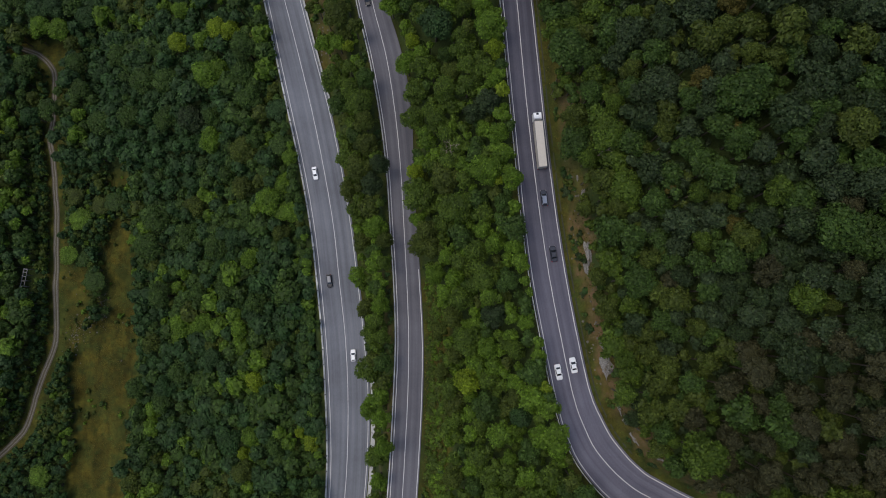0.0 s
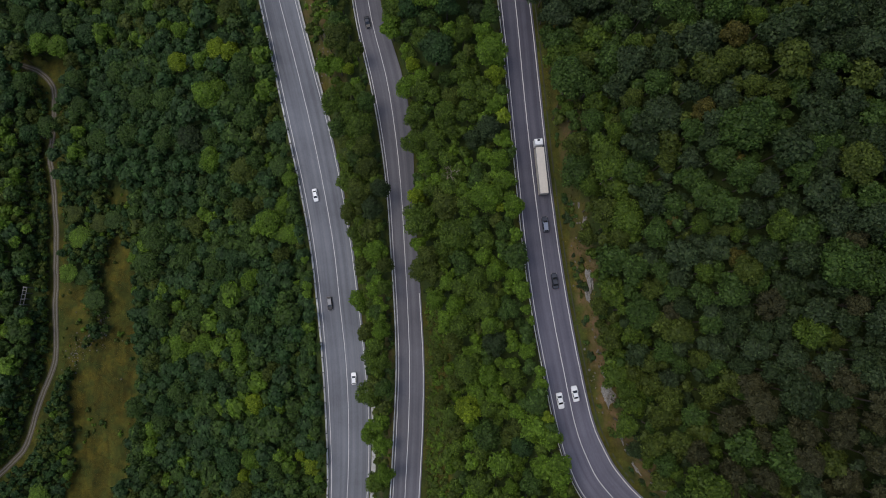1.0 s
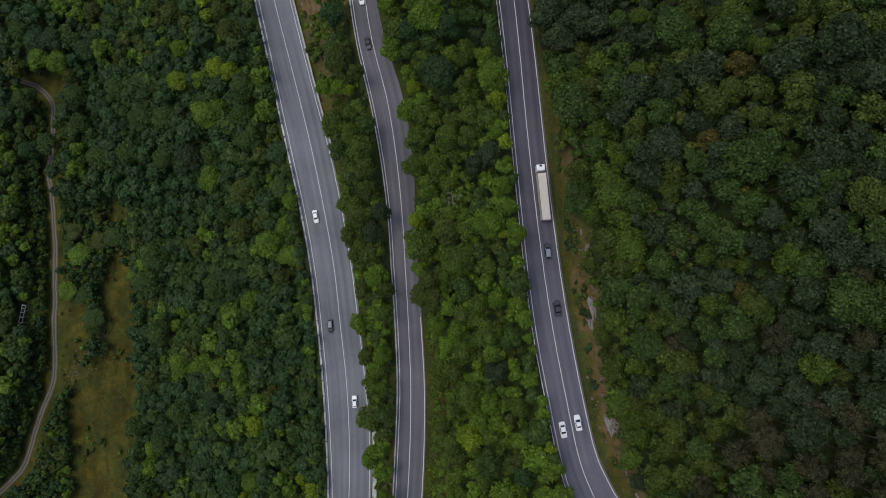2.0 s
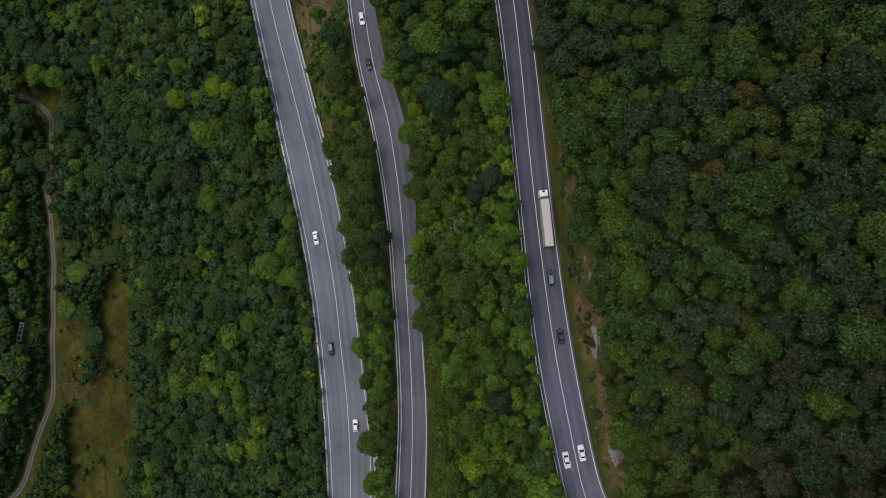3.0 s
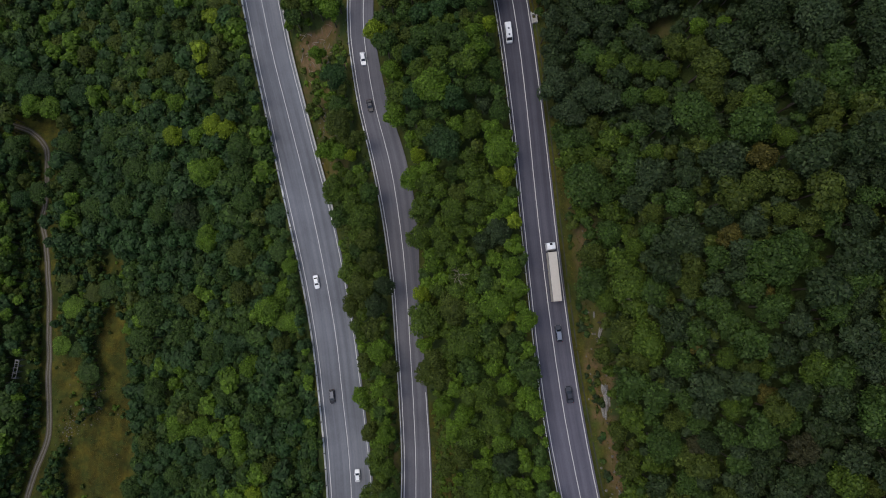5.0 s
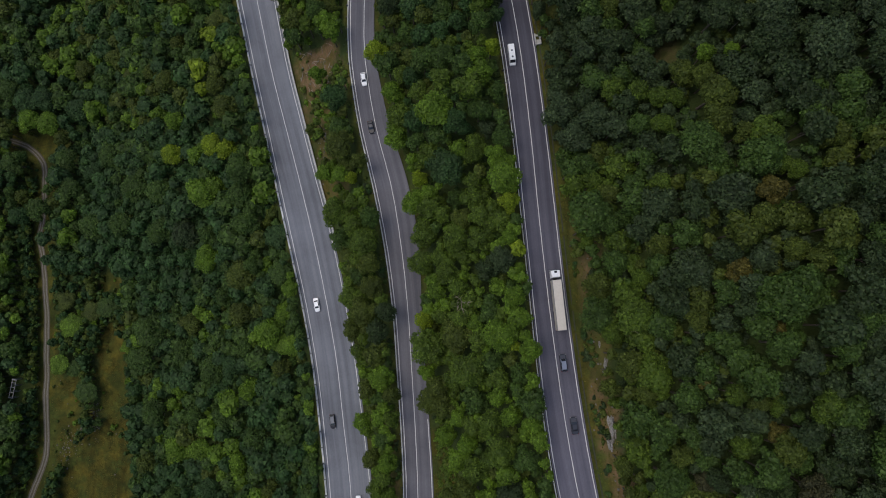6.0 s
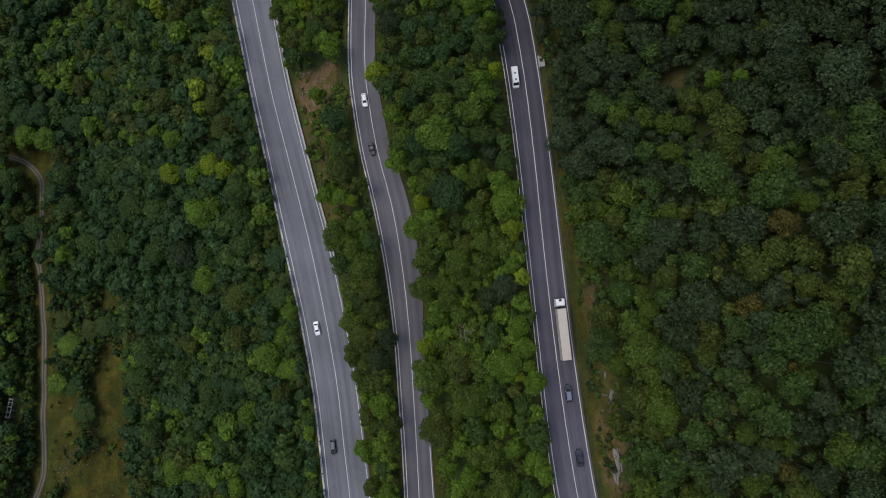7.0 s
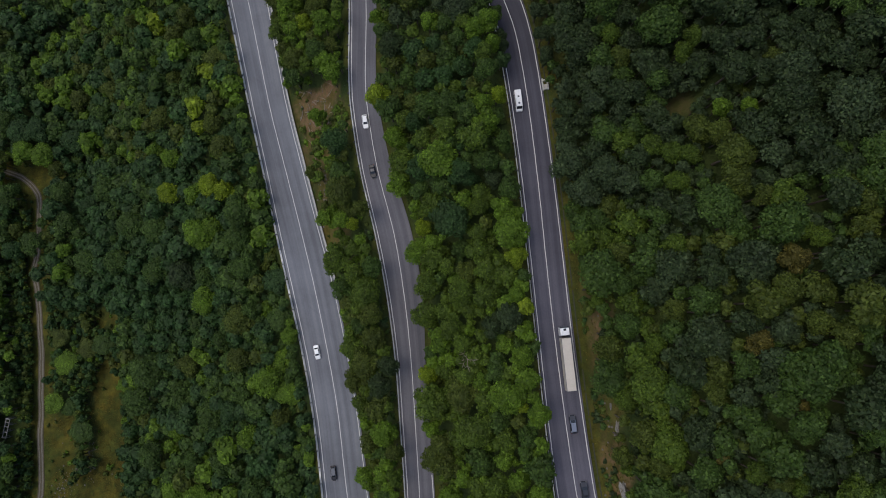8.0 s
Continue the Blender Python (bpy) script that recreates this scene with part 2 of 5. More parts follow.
def box_bm(x0, x1, y0, y1, z0, z1, bevel=0.0, top=(0, 0, 0, 0), segments=1):
    """A box; top: how far its upper edges draw in at x0, x1, y0, y1."""
    bm = bmesh.new()
    bmesh.ops.create_cube(bm, size=1)
    for v in bm.verts:
        hi = v.co.z > 0
        v.co.x = (x0 + top[0] * hi) if v.co.x < 0 else (x1 - top[1] * hi)
        v.co.y = (y0 + top[2] * hi) if v.co.y < 0 else (y1 - top[3] * hi)
        v.co.z = z1 if hi else z0
    if bevel:
        bmesh.ops.bevel(bm, geom=bm.edges[:], offset=bevel, segments=segments, affect="EDGES", profile=0.6)
    return bm


def smooth_noise(x, y, scale, seed):
    """Value noise in 0..1 over the plan."""
    x, y = np.asarray(x, float) / scale, np.asarray(y, float) / scale
    xi, yi = np.floor(x).astype(np.int64), np.floor(y).astype(np.int64)
    fx, fy = x - xi, y - yi
    fx, fy = fx * fx * (3 - 2 * fx), fy * fy * (3 - 2 * fy)

    def h(a, b):
        v = (a * 374761393 + b * 668265263 + seed * 1442695) & 0x7FFFFFFF
        v = ((v ^ (v >> 13)) * 1274126177) & 0x7FFFFFFF
        return ((v ^ (v >> 16)) % 65536) / 65535.0

    return (h(xi, yi) * (1 - fx) + h(xi + 1, yi) * fx) * (1 - fy) + (h(xi, yi + 1) * (1 - fx) + h(xi + 1, yi + 1) * fx) * fy


def spline(rows, step=2.0):
    """Catmull-Rom through rows, resampled about every step metres along the plan."""
    p = np.array(rows, float)
    p = np.vstack([2 * p[0] - p[1], p, 2 * p[-1] - p[-2]])
    out = []
    for a, b, c, d in zip(p[:-3], p[1:-2], p[2:-1], p[3:]):
        m = max(2, int(np.hypot(*(c - b)[:2]) / step))
        for u in np.arange(m) / m:
            out.append(0.5 * (2 * b + (c - a) * u + (2 * a - 5 * b + 4 * c - d) * u**2 + (3 * b - a - 3 * c + d) * u**3))
    out.append(p[-2])
    return np.array(out)


def across(line):
    """Unit vectors to the right of a way that is walked in its given order."""
    d = np.gradient(line[:, :2], axis=0)
    d /= np.linalg.norm(d, axis=1)[:, None]
    return np.stack([d[:, 1], -d[:, 0]], 1)


# ================= plan of the roads =================
# Centre line x, y and the widths to the edge lines on its left and right, walked towards +y.
LOWER = spline([(-62, -240, 5.5, 6.0), (-42, -130, 5.2, 6.4), (-36.9, -98, 5.2, 6.5), (-34.9, -80, 5.2, 6.6), (-33.8, -65.2, 5.2, 6.7), (-33.1, -49.7, 5.7, 6.9), (-33.2, -30.5, 6.5, 7.0), (-34.4, -10.9, 6.8, 6.5), (-36.8, 9.0, 6.6, 6.4), (-39.3, 29.2, 6.8, 6.1), (-43.1, 49.8, 6.9, 6.2), (-47.7, 70.8, 7.2, 6.1), (-53.1, 92.2, 6.9, 5.6), (-57.9, 110.1, 6.2, 5.6), (-63.2, 130.0, 5.6, 5.7), (-67.7, 150.3, 5.6, 5.9), (-72.2, 171.1, 5.7, 6.4), (-82, 215, 5.6, 6.2), (-104, 300, 5.5, 6.0)])
MIDDLE = spline([(-40, -240, 3.9, 4.4), (-22, -130, 3.9, 4.4), (-16.8, -98, 3.9, 4.4), (-14.4, -78, 3.9, 4.4), (-13.0, -60.4, 3.9, 4.4), (-12.2, -46.0, 3.8, 4.5), (-11.4, -28.2, 3.8, 4.5), (-11.2, -10.1, 3.5, 4.4), (-11.9, 8.3, 3.5, 4.1), (-13.0, 27.1, 3.7, 3.8), (-14.2, 46.2, 3.9, 3.9), (-16.2, 65.6, 4.4, 5.2), (-19.4, 85.4, 4.9, 5.0), (-24.6, 106.0, 4.5, 4.0), (-27.7, 124.4, 4.4, 3.3), (-28.5, 133.7, 4.4, 3.0), (-28.6, 143.1, 4.5, 2.9), (-28.5, 162.1, 4.6, 2.9), (-30, 210, 4.4, 3.4), (-44, 300, 4.2, 3.8)])
UPPER = spline([(190, -40, 5.0, 5.0), (140, -57, 5.2, 5.0), (100, -62, 5.4, 4.9), (72, -58, 5.8, 4.8), (56.0, -51.1, 6.0, 4.8), (48.7, -46.4, 6.0, 5.1), (42.0, -39.1, 5.6, 5.4), (38.4, -31.7, 5.2, 5.1), (36.0, -24.1, 4.8, 4.7), (33.2, -8.7, 4.8, 4.5), (30.6, 7.2, 4.8, 4.6), (28.5, 23.6, 4.6, 4.6), (26.8, 40.5, 4.3, 4.6), (25.3, 58.0, 4.1, 4.6), (24.0, 76.0, 4.1, 4.6), (22.8, 94.7, 4.3, 4.4), (20.9, 117.6, 4.6, 4.2), (18.8, 134.9, 4.7, 4.3), (17.2, 143.8, 4.5, 4.3), (14.4, 152.8, 4.4, 4.6), (6, 176, 4.4, 4.5), (-12, 220, 4.4, 4.5), (-40, 300, 4.4, 4.5)])
LANE = spline([(-222, -90), (-205, -72), (-194.1, -61.2), (-188.2, -54.5), (-185.5, -45.8), (-183.5, -37.0), (-181.0, -28.2), (-177.6, -19.3), (-176.8, -11.6), (-178.5, 11.6), (-179.4, 27.2), (-182.9, 51.9), (-186.1, 65.8), (-189.3, 80.1), (-189.8, 90.2), (-190.1, 100.5), (-191.6, 112.4), (-194.4, 119.1), (-199.3, 123.9), (-205.3, 127.0), (-225, 133)])


def lower_z(y):
    return 64.5 + 0 * y


def middle_z(y):
    return 80.5 + 0 * y


def upper_z(y):
    return 106.5 - 0.07 * (np.clip(y, -70, 220) - 20)


def valley_z(y):
    return -0.11 * np.clip(y - 20, 0, 260)


# ================= the lie of the land =================
def by_y(line, y):
    """x of a way at y, for the stretch where it runs along y."""
    order = np.argsort(line[:, 1])
    return np.interp(y, line[order, 1], line[order, 0])


UPPER_X = UPPER[UPPER[:, 1] > -39]


def nearest(line, x, y):
    """Distance to a way, signed (+ on its right), and the y and widths at the nearest place."""
    q = np.stack([x, y], -1)
    best, at = np.full(len(q), 1e9), np.zeros(len(q), int)
    for i in range(0, len(line), 40):
        d = ((q[:, None, :] - line[None, i : i + 40, :2]) ** 2).sum(-1)
        k = d.argmin(1)
        v = d[np.arange(len(q)), k]
        better = v < best
        best[better], at[better] = v[better], k[better] + i
    side = across(line)[at]
    signed = ((q - line[at, :2]) * side).sum(-1)
    signed = np.where(np.sqrt(best) > np.abs(signed) + 3, np.sign(signed + 1e-9) * np.sqrt(best), signed)
    return signed, at


# Swells (+) and hollows (-) of the slopes: x, y, reach along x and y, height.
SWELLS = [(-142, 80, 20, 34, 9.5), (-116, 80, 14, 30, 3.5), (-102, 28, 14, 26, -4.5), (-112, 160, 16, 22, -5.0), (-45, 128, 8, 14, -2.5), (-2, 104, 9, 18, 6.5), (9, 131, 8, 14, 3.5),
          (70, 32, 14, 16, 4.0), (84, 66, 26, 30, 8.5), (68, -14, 16, 16, -7.5), (54, -8, 9, 14, -4.5), (78, 8, 12, 10, -2.5), (41, 88, 9, 16, -4.5), (56, 116, 14, 18, -6.5), (150, 60, 50, 60, 12.0)]


def land(x, y):
    """Ground height over the plan."""
    x, y = np.asarray(x, float).ravel(), np.asarray(y, float).ravel()
    xl, xm, xu = by_y(LOWER, y), by_y(MIDDLE, y), by_y(UPPER_X, y)
    zl, zm, zu, zv = lower_z(y), middle_z(y), upper_z(y), valley_z(y)
    xm = np.maximum(xm, xl + 16)
    xu = np.maximum(xu, xm + 14)
    knots = [(-4000, zv), (xl - 102, zv), (xl - 78, zv * 0.7 + 12), (xl - 56, zl - 37.5), (xl - 33, zl - 21), (xl - 19, zl - 11.5), (xl - 12.5, zl - 6.5), (xl - 8.8, zl - 0.4), (xl + 8, zl),
             (xm - 6, zm - 1), (xm + 6, zm), (xu - 6.5, zu - 0.8), (xu + 6, zu), (xu + 9, zu + 2.6), (xu + 15, zu + 8), (xu + 26, zu + 16.5), (xu + 36, zu + 22), (xu + 56, zu + 29),
             (xu + 110, zu + 44), (xu + 300, zu + 90), (4000, zu + 120)]
    z = np.zeros(len(x))
    for (xa, za), (xb, zb) in zip(knots[:-1], knots[1:]):
        xa, xb = xa + 0 * x, xb + 0 * x
        u = (x - xa) / np.maximum(xb - xa, 0.1)
        z = np.where((u >= 0) & (u <= 1), za + (zb - za) * np.clip(u, 0, 1), z)
    z = z + (smooth_noise(x, y, 9, 3) - 0.5) * 1.4 + (smooth_noise(x, y, 27, 4) - 0.5) * 2.4 * (x > -140)
    for ax, ay, rx, ry, rise in SWELLS:
        z = z + rise * np.exp(-(((x - ax) / rx) ** 2) - ((y - ay) / ry) ** 2)
    fall = np.clip((-y - 66) / 120, 0, 1) * np.clip((x - 20) / 40, 0, 1)
    z = z - fall * 40
    for line, height, verge in ((LOWER, lower_z, 2.0), (MIDDLE, middle_z, 1.6), (UPPER, upper_z, 2.4)):
        near, at = nearest(line, x, y)
        half = np.where(near < 0, line[at, 2], line[at, 3]) + verge
        u = np.clip((np.abs(near) - half) / 3.5, 0, 1)
        u = u * u * (3 - 2 * u)
        z = (height(line[at, 1]) - 0.22) * (1 - u) + z * u
    return z


def inside(poly, x, y):
    """Whether plan points lie in a polygon."""
    hit = np.zeros(len(x), bool)
    for (xa, ya), (xb, yb) in zip(poly, poly[1:] + poly[:1]):
        cross = (ya > y) != (yb > y)
        hit ^= cross & (x < (xb - xa) * (y - ya) / (yb - ya + 1e-9) + xa)
    return hit


TONGUE = [(-157, 57), (-153, 69), (-146, 69), (-144, 60), (-148, 53)]
MEADOW = [(-158, 25), (-156, 34), (-153, 41), (-147, 42), (-142, 24), (-137, -1), (-135, -25), (-137, -54), (-138, -82), (-138, -120), (-172, -120), (-169, -82), (-165, -55), (-169, -26), (-166, -12), (-154, -4)]
GLADE = [(-177, 22), (-163, 20), (-158, 4), (-163, -10), (-170, -22), (-174, -16), (-175, 0)]
TURN_GLADE = [(-197, 131), (-183, 131), (-179, 122), (-184, 113), (-189, 112), (-192, 119)]
SLIP = [(-53, 124), (-54, 132), (-50, 137), (-43, 138), (-38, 134), (-40, 127), (-47, 122)]
SLIP_FOOT = [(-54, 112), (-53, 126), (-36, 131), (-33, 121), (-42, 109)]
SCRUB = [(-56, 137), (-50, 137), (-46, 126), (-42, 112), (-38, 98), (-36, 86), (-40, 80), (-45, 90), (-50, 108), (-54, 124)]
GRASSY = [(-6.0, -70), (-6.0, 8), (-3.5, 12), (0.5, 0), (1.5, -20), (1.0, -45), (2.5, -70)]
HOLLOW = [(48, 112), (54, 117), (61, 118), (58, 110), (52, 107)]


# ================= ground =================
def spread(lo, hi, step, far):
    """Grid lines: even between lo and hi, then ever wider to +-far."""
    mid = np.arange(lo, hi + step / 2, step)
    grow = step * np.cumsum(1.22 ** np.arange(60))
    return np.concatenate([(lo - grow[grow < far + lo])[::-1], mid, hi + grow[grow < far - hi]])


def build_ground():
    gx, gy = spread(-235, 135, 1.6, 4000), spread(-125, 240, 1.6, 4000)
    x, y = (a.ravel() for a in np.meshgrid(gx, gy))
    z = land(x, y)
    nx, ny = len(gx), len(gy)
    i, j = np.meshgrid(np.arange(ny - 1), np.arange(nx - 1), indexing="ij")
    a = i * nx + j
    me = mesh_of("ground", np.stack([x, y, z], 1), np.stack([a, a + 1, a + nx + 1, a + nx], -1), [GROUND], smooth=True)
    wob = (smooth_noise(x, y, 6, 11) - 0.5) * 7
    wob2 = (smooth_noise(x, y, 5, 12) - 0.5) * 6
    grass = np.zeros(len(x))
    for poly, amount in ((MEADOW, 1.0), (TONGUE, 0.8), (GLADE, 0.9), (TURN_GLADE, 0.6), (GRASSY, 0.95), (SCRUB, 0.8)):
        grass = np.maximum(grass, inside(poly, x + wob, y + wob2) * amount)
    near_l, at_l = nearest(LOWER, x, y)
    near_m, at_m = nearest(MIDDLE, x, y)
    near_u, at_u = nearest(UPPER, x, y)
    for near, at, line in ((near_l, at_l, LOWER), (near_m, at_m, MIDDLE), (near_u, at_u, UPPER)):
        edge = np.where(near < 0, -near - line[at, 2], near - line[at, 3])
        grass = np.maximum(grass, (edge < 2.4 + wob * 0.4) * 0.5)
    track = np.abs(nearest(LANE, x, y)[0])
    grass = np.maximum(grass, np.clip(1.2 - (track - 2) / 6, 0, 1) * 0.85)
    cut = near_u - UPPER[at_u, 3]
    grass = np.maximum(grass, ((cut > 0) & (cut < 8 + wob * 0.5)) * 0.72)
    soil = ((cut > 3.8 + wob * 0.3) & (cut < 8.6 + wob * 0.5)) * np.clip((smooth_noise(x, y, 6, 21) - 0.22) * 2.8, 0.2, 0.9) * np.clip((72 - y) / 14, 0.12, 1)
    for poly, amount in ((SLIP, 1.0), (SLIP_FOOT, 0.45), (SCRUB, 0.30), (HOLLOW, 0.35)):
        soil = np.maximum(soil, inside(poly, x + wob * 0.6, y + wob2 * 0.6) * amount)
    soil = np.maximum(soil, 0.45 * (np.abs(near_l - LOWER[at_l, 3] - 8) < 3) * (smooth_noise(x, y, 8, 31) > 0.6) * (near_m < 0))
    colour = np.stack([grass, soil, 0 * x, np.ones(len(x))], 1).clip(0, 1).astype(np.float32)
    layer = me.color_attributes.new("cover", "FLOAT_COLOR", "POINT")
    layer.data.foreach_set("color", colour.ravel())
    tagged(new("ground", me), "steep wooded hillside with olive grass and brown soil", "ground", kind="structure")


build_ground()


# ================= roads =================
def strip(line, height, left, right, lift, thick):
    """Sections of a slab between two offsets (+ to the right) from a way."""
    side = across(line)
    z = height(line[:, 1]) + lift
    a, b = line[:, :2] + side * left[:, None], line[:, :2] + side * right[:, None]
    return np.stack([np.c_[a, z], np.c_[b, z], np.c_[b, z - thick], np.c_[a, z - thick]], 1)


def slab(name, sections, material, left=None, right=None):
    verts, quads = sweep(sections)
    along = np.r_[0, np.cumsum(np.linalg.norm(np.diff(sections[:, 0, :2], axis=0), axis=1))]
    uv = None
    if left is not None:
        uv = np.stack([np.stack([left, right, right, left], 1), np.repeat(along[:, None], 4, 1)], -1).reshape(-1, 2)
    return mesh_of(name, verts, quads, [material], uv=uv)


def build_road(name, line, height, material, label, out_left, out_right, edge_right=None):
    left, right = -line[:, 2] - out_left, line[:, 3] + out_right
    road = tagged(new(name, slab(name, strip(line, height, left, right, 0, 0.6), material, left, right)), label, "road", kind="structure")

    def paint(part_name, off, width, keep=None):
        some = line if keep is None else line[keep]
        off = off if keep is None else off[keep]
        wear = 0.02 * np.sin(np.arange(len(some)) * 1.7)
        part(part_name, slab(part_name, strip(some, height, off - width / 2 + wear, off + width / 2 + wear, 0.008, 0.02), LINE), road, "thin white painted line")

    paint("centre_line", 0 * line[:, 2], 0.20)
    paint("edge_line", -line[:, 2], 0.22)
    paint("edge_line", line[:, 3], 0.22, edge_right)
    return road


build_road("road_1", LOWER, lower_z, ASPHALT_OLD, "wide pale worn asphalt road with white lines", 0.9, 0.7)
build_road("road_2", MIDDLE, middle_z, ASPHALT_MID, "narrow grey asphalt road between wooded slopes", 0.5, 0.45, MIDDLE[:, 1] < 13)
build_road("road_3", UPPER, upper_z, ASPHALT_DARK, "dark asphalt mountain road curving along the hillside", 0.55, 0.6)


def offset(line, off, keep):
    """A way beside another one: plan points, at the given offset, on the chosen stretch."""
    return (line[:, :2] + across(line) * off[:, None])[keep]


def conform(name, way, material, half, lift, thick, label, category, kind="structure"):
    """A strip that follows the ground."""
    side = across(way)
    a, b = way[:, :2] - side * half, way[:, :2] + side * half
    za, zb = land(a[:, 0], a[:, 1]) + lift, land(b[:, 0], b[:, 1]) + lift
    s = np.stack([np.c_[a, za], np.c_[b, zb], np.c_[b, zb - thick], np.c_[a, za - thick]], 1)
    n = np.full(len(way), half)
    return tagged(new(name, slab(name, s, material, -n, n)), label, category, kind=kind)


conform("dirt_track", LANE, TRACK, 1.35, 0.12, 0.5, "pale rutted earth track through the valley meadow", "track")
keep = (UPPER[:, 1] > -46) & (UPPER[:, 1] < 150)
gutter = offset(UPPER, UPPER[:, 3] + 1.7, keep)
conform("drain_channel", gutter, GUTTER, 0.17, 0.05, 0.4, "narrow concrete drainage channel coloured dark as a shadow strip beside the road", "drain")
keep = (LOWER[:, 1] > -95) & (LOWER[:, 1] < -26)
conform("pavement", offset(LOWER, LOWER[:, 3] + 1.75, keep), CONCRETE, 0.75, 0.28, 0.6, "pale cracked concrete footway beside the lower road", "pavement")
keep = (LOWER[:, 1] > 68) & (LOWER[:, 1] < 172)
conform("kerb_wall", offset(LOWER, LOWER[:, 3] + 1.15, keep), CONCRETE, 0.30, 0.75, 1.2, "low grey concrete kerb wall along the road", "wall")


# ================= guard rails =================
def build_rail(line, height, off, keep, label, spacing=4.0, base_half=0.22, broken=0.0, seed=1, foot=(0.28, 0.11), stand=0.34):
    way, rng = offset(line, off, keep), random.Random(seed)
    z = height(line[keep, 1])
    home = Vector((*way[len(way) // 2], z[len(way) // 2]))
    rail = tagged(new("guard_rail"), label, "guard rail", "guard rails")
    rail.location = home
    side = across(way)
    local = np.c_[way, z] - np.array(home)
    profile = [(-0.05, 0.42), (-0.09, 0.48), (-0.03, 0.56), (-0.09, 0.66), (-0.05, 0.74), (0.05, 0.74), (0.06, 0.58), (0.05, 0.42)]
    s = np.stack([np.c_[local[:, :2] + side * u, local[:, 2] + v] for u, v in profile], 1)
    length = np.r_[0, np.cumsum(np.linalg.norm(np.diff(way, axis=0), axis=1))]
    piece, start = 12.0, 0.0
    while start < length[-1] - 3:
        some = (length >= start - 1) & (length <= start + piece)
        if some.sum() > 2 and rng.random() > broken:
            verts, quads = sweep(s[some])
            part("beam", mesh_of("beam", verts, quads, [GALVANISED]), rail)
        start += piece
    low = strip(np.c_[way, z], lambda y: 0 * y, np.full(len(way), -base_half), np.full(len(way), base_half), 0, 0.5)
    low[:, :, 2] += z[:, None] + np.array([0.16, 0.16, 0.16, 0.16])
    low -= np.array(home)
    part("concrete_base", slab("concrete_base", low, WHITEWASH), rail, "whitewashed concrete kerb base")
    post = bm_mesh("post", box_bm(-foot[0], foot[0], -foot[1], foot[1], -0.5, 0.80, 0.02), POST)
    d = 1.0
    while d < length[-1] - 1:
        x, y = np.interp(d, length, local[:, 0]), np.interp(d, length, local[:, 1])
        k = int(np.searchsorted(length, d))
        k = min(k, len(side) - 1)
        ob = part("post", post, rail)
        out = stand * np.sign(off[0])
        ob.location = (x + side[k, 0] * out, y + side[k, 1] * out, np.interp(d, length, local[:, 2]))
        ob.rotation_euler.z = math.atan2(side[k, 1], side[k, 0]) + rng.uniform(-0.06, 0.06)
        d += spacing


build_rail(LOWER, lower_z, -LOWER[:, 2] - 1.35, (LOWER[:, 1] > -100) & (LOWER[:, 1] < 205), "long galvanised guard rail on a pale concrete base", 5.2, 0.27, 0.0, 1, (0.36, 0.15), 0.16)
build_rail(MIDDLE, middle_z, -MIDDLE[:, 2] - 0.85, (MIDDLE[:, 1] > -95) & (MIDDLE[:, 1] < 190), "narrow galvanised guard rail beside the middle road", 4.0, 0.18, 0.10, 2)
build_rail(UPPER, upper_z, -UPPER[:, 2] - 0.95, (UPPER[:, 1] > -52) & (UPPER[:, 0] < 60) & (UPPER[:, 1] < 172), "galvanised guard rail above the wooded drop", 4.0, 0.12, 0.12, 3)


# ================= trees =================
CUBE = np.array([[-1, -1, -1], [1, -1, -1], [1, 1, -1], [-1, 1, -1], [-1, -1, 1], [1, -1, 1], [1, 1, 1], [-1, 1, 1]], float)
CUBE_Q = np.array([[0, 3, 2, 1], [4, 5, 6, 7], [0, 1, 5, 4], [1, 2, 6, 5], [2, 3, 7, 6], [3, 0, 4, 7]])


def ball():
    """A rough ball of 24 quads, its corners shared."""
    index, verts, quads = {}, [], []
    for q in CUBE_Q:
        c = CUBE[q]
        for u in (0, 1):
            for v in (0, 1):
                face = []
                for a, b in ((u, v), (u + 1, v), (u + 1, v + 1), (u, v + 1)):
                    p = c[0] * (2 - a) * (2 - b) + c[1] * a * (2 - b) + c[2] * a * b + c[3] * (2 - a) * b
                    p = tuple((p / np.linalg.norm(p)).round(4))
                    if p not in index:
                        index[p] = len(verts)
                        verts.append(p)
                    face.append(index[p])
                quads.append(face)
    return np.array(verts), np.array(quads)


BALL_V, BALL_Q = ball()


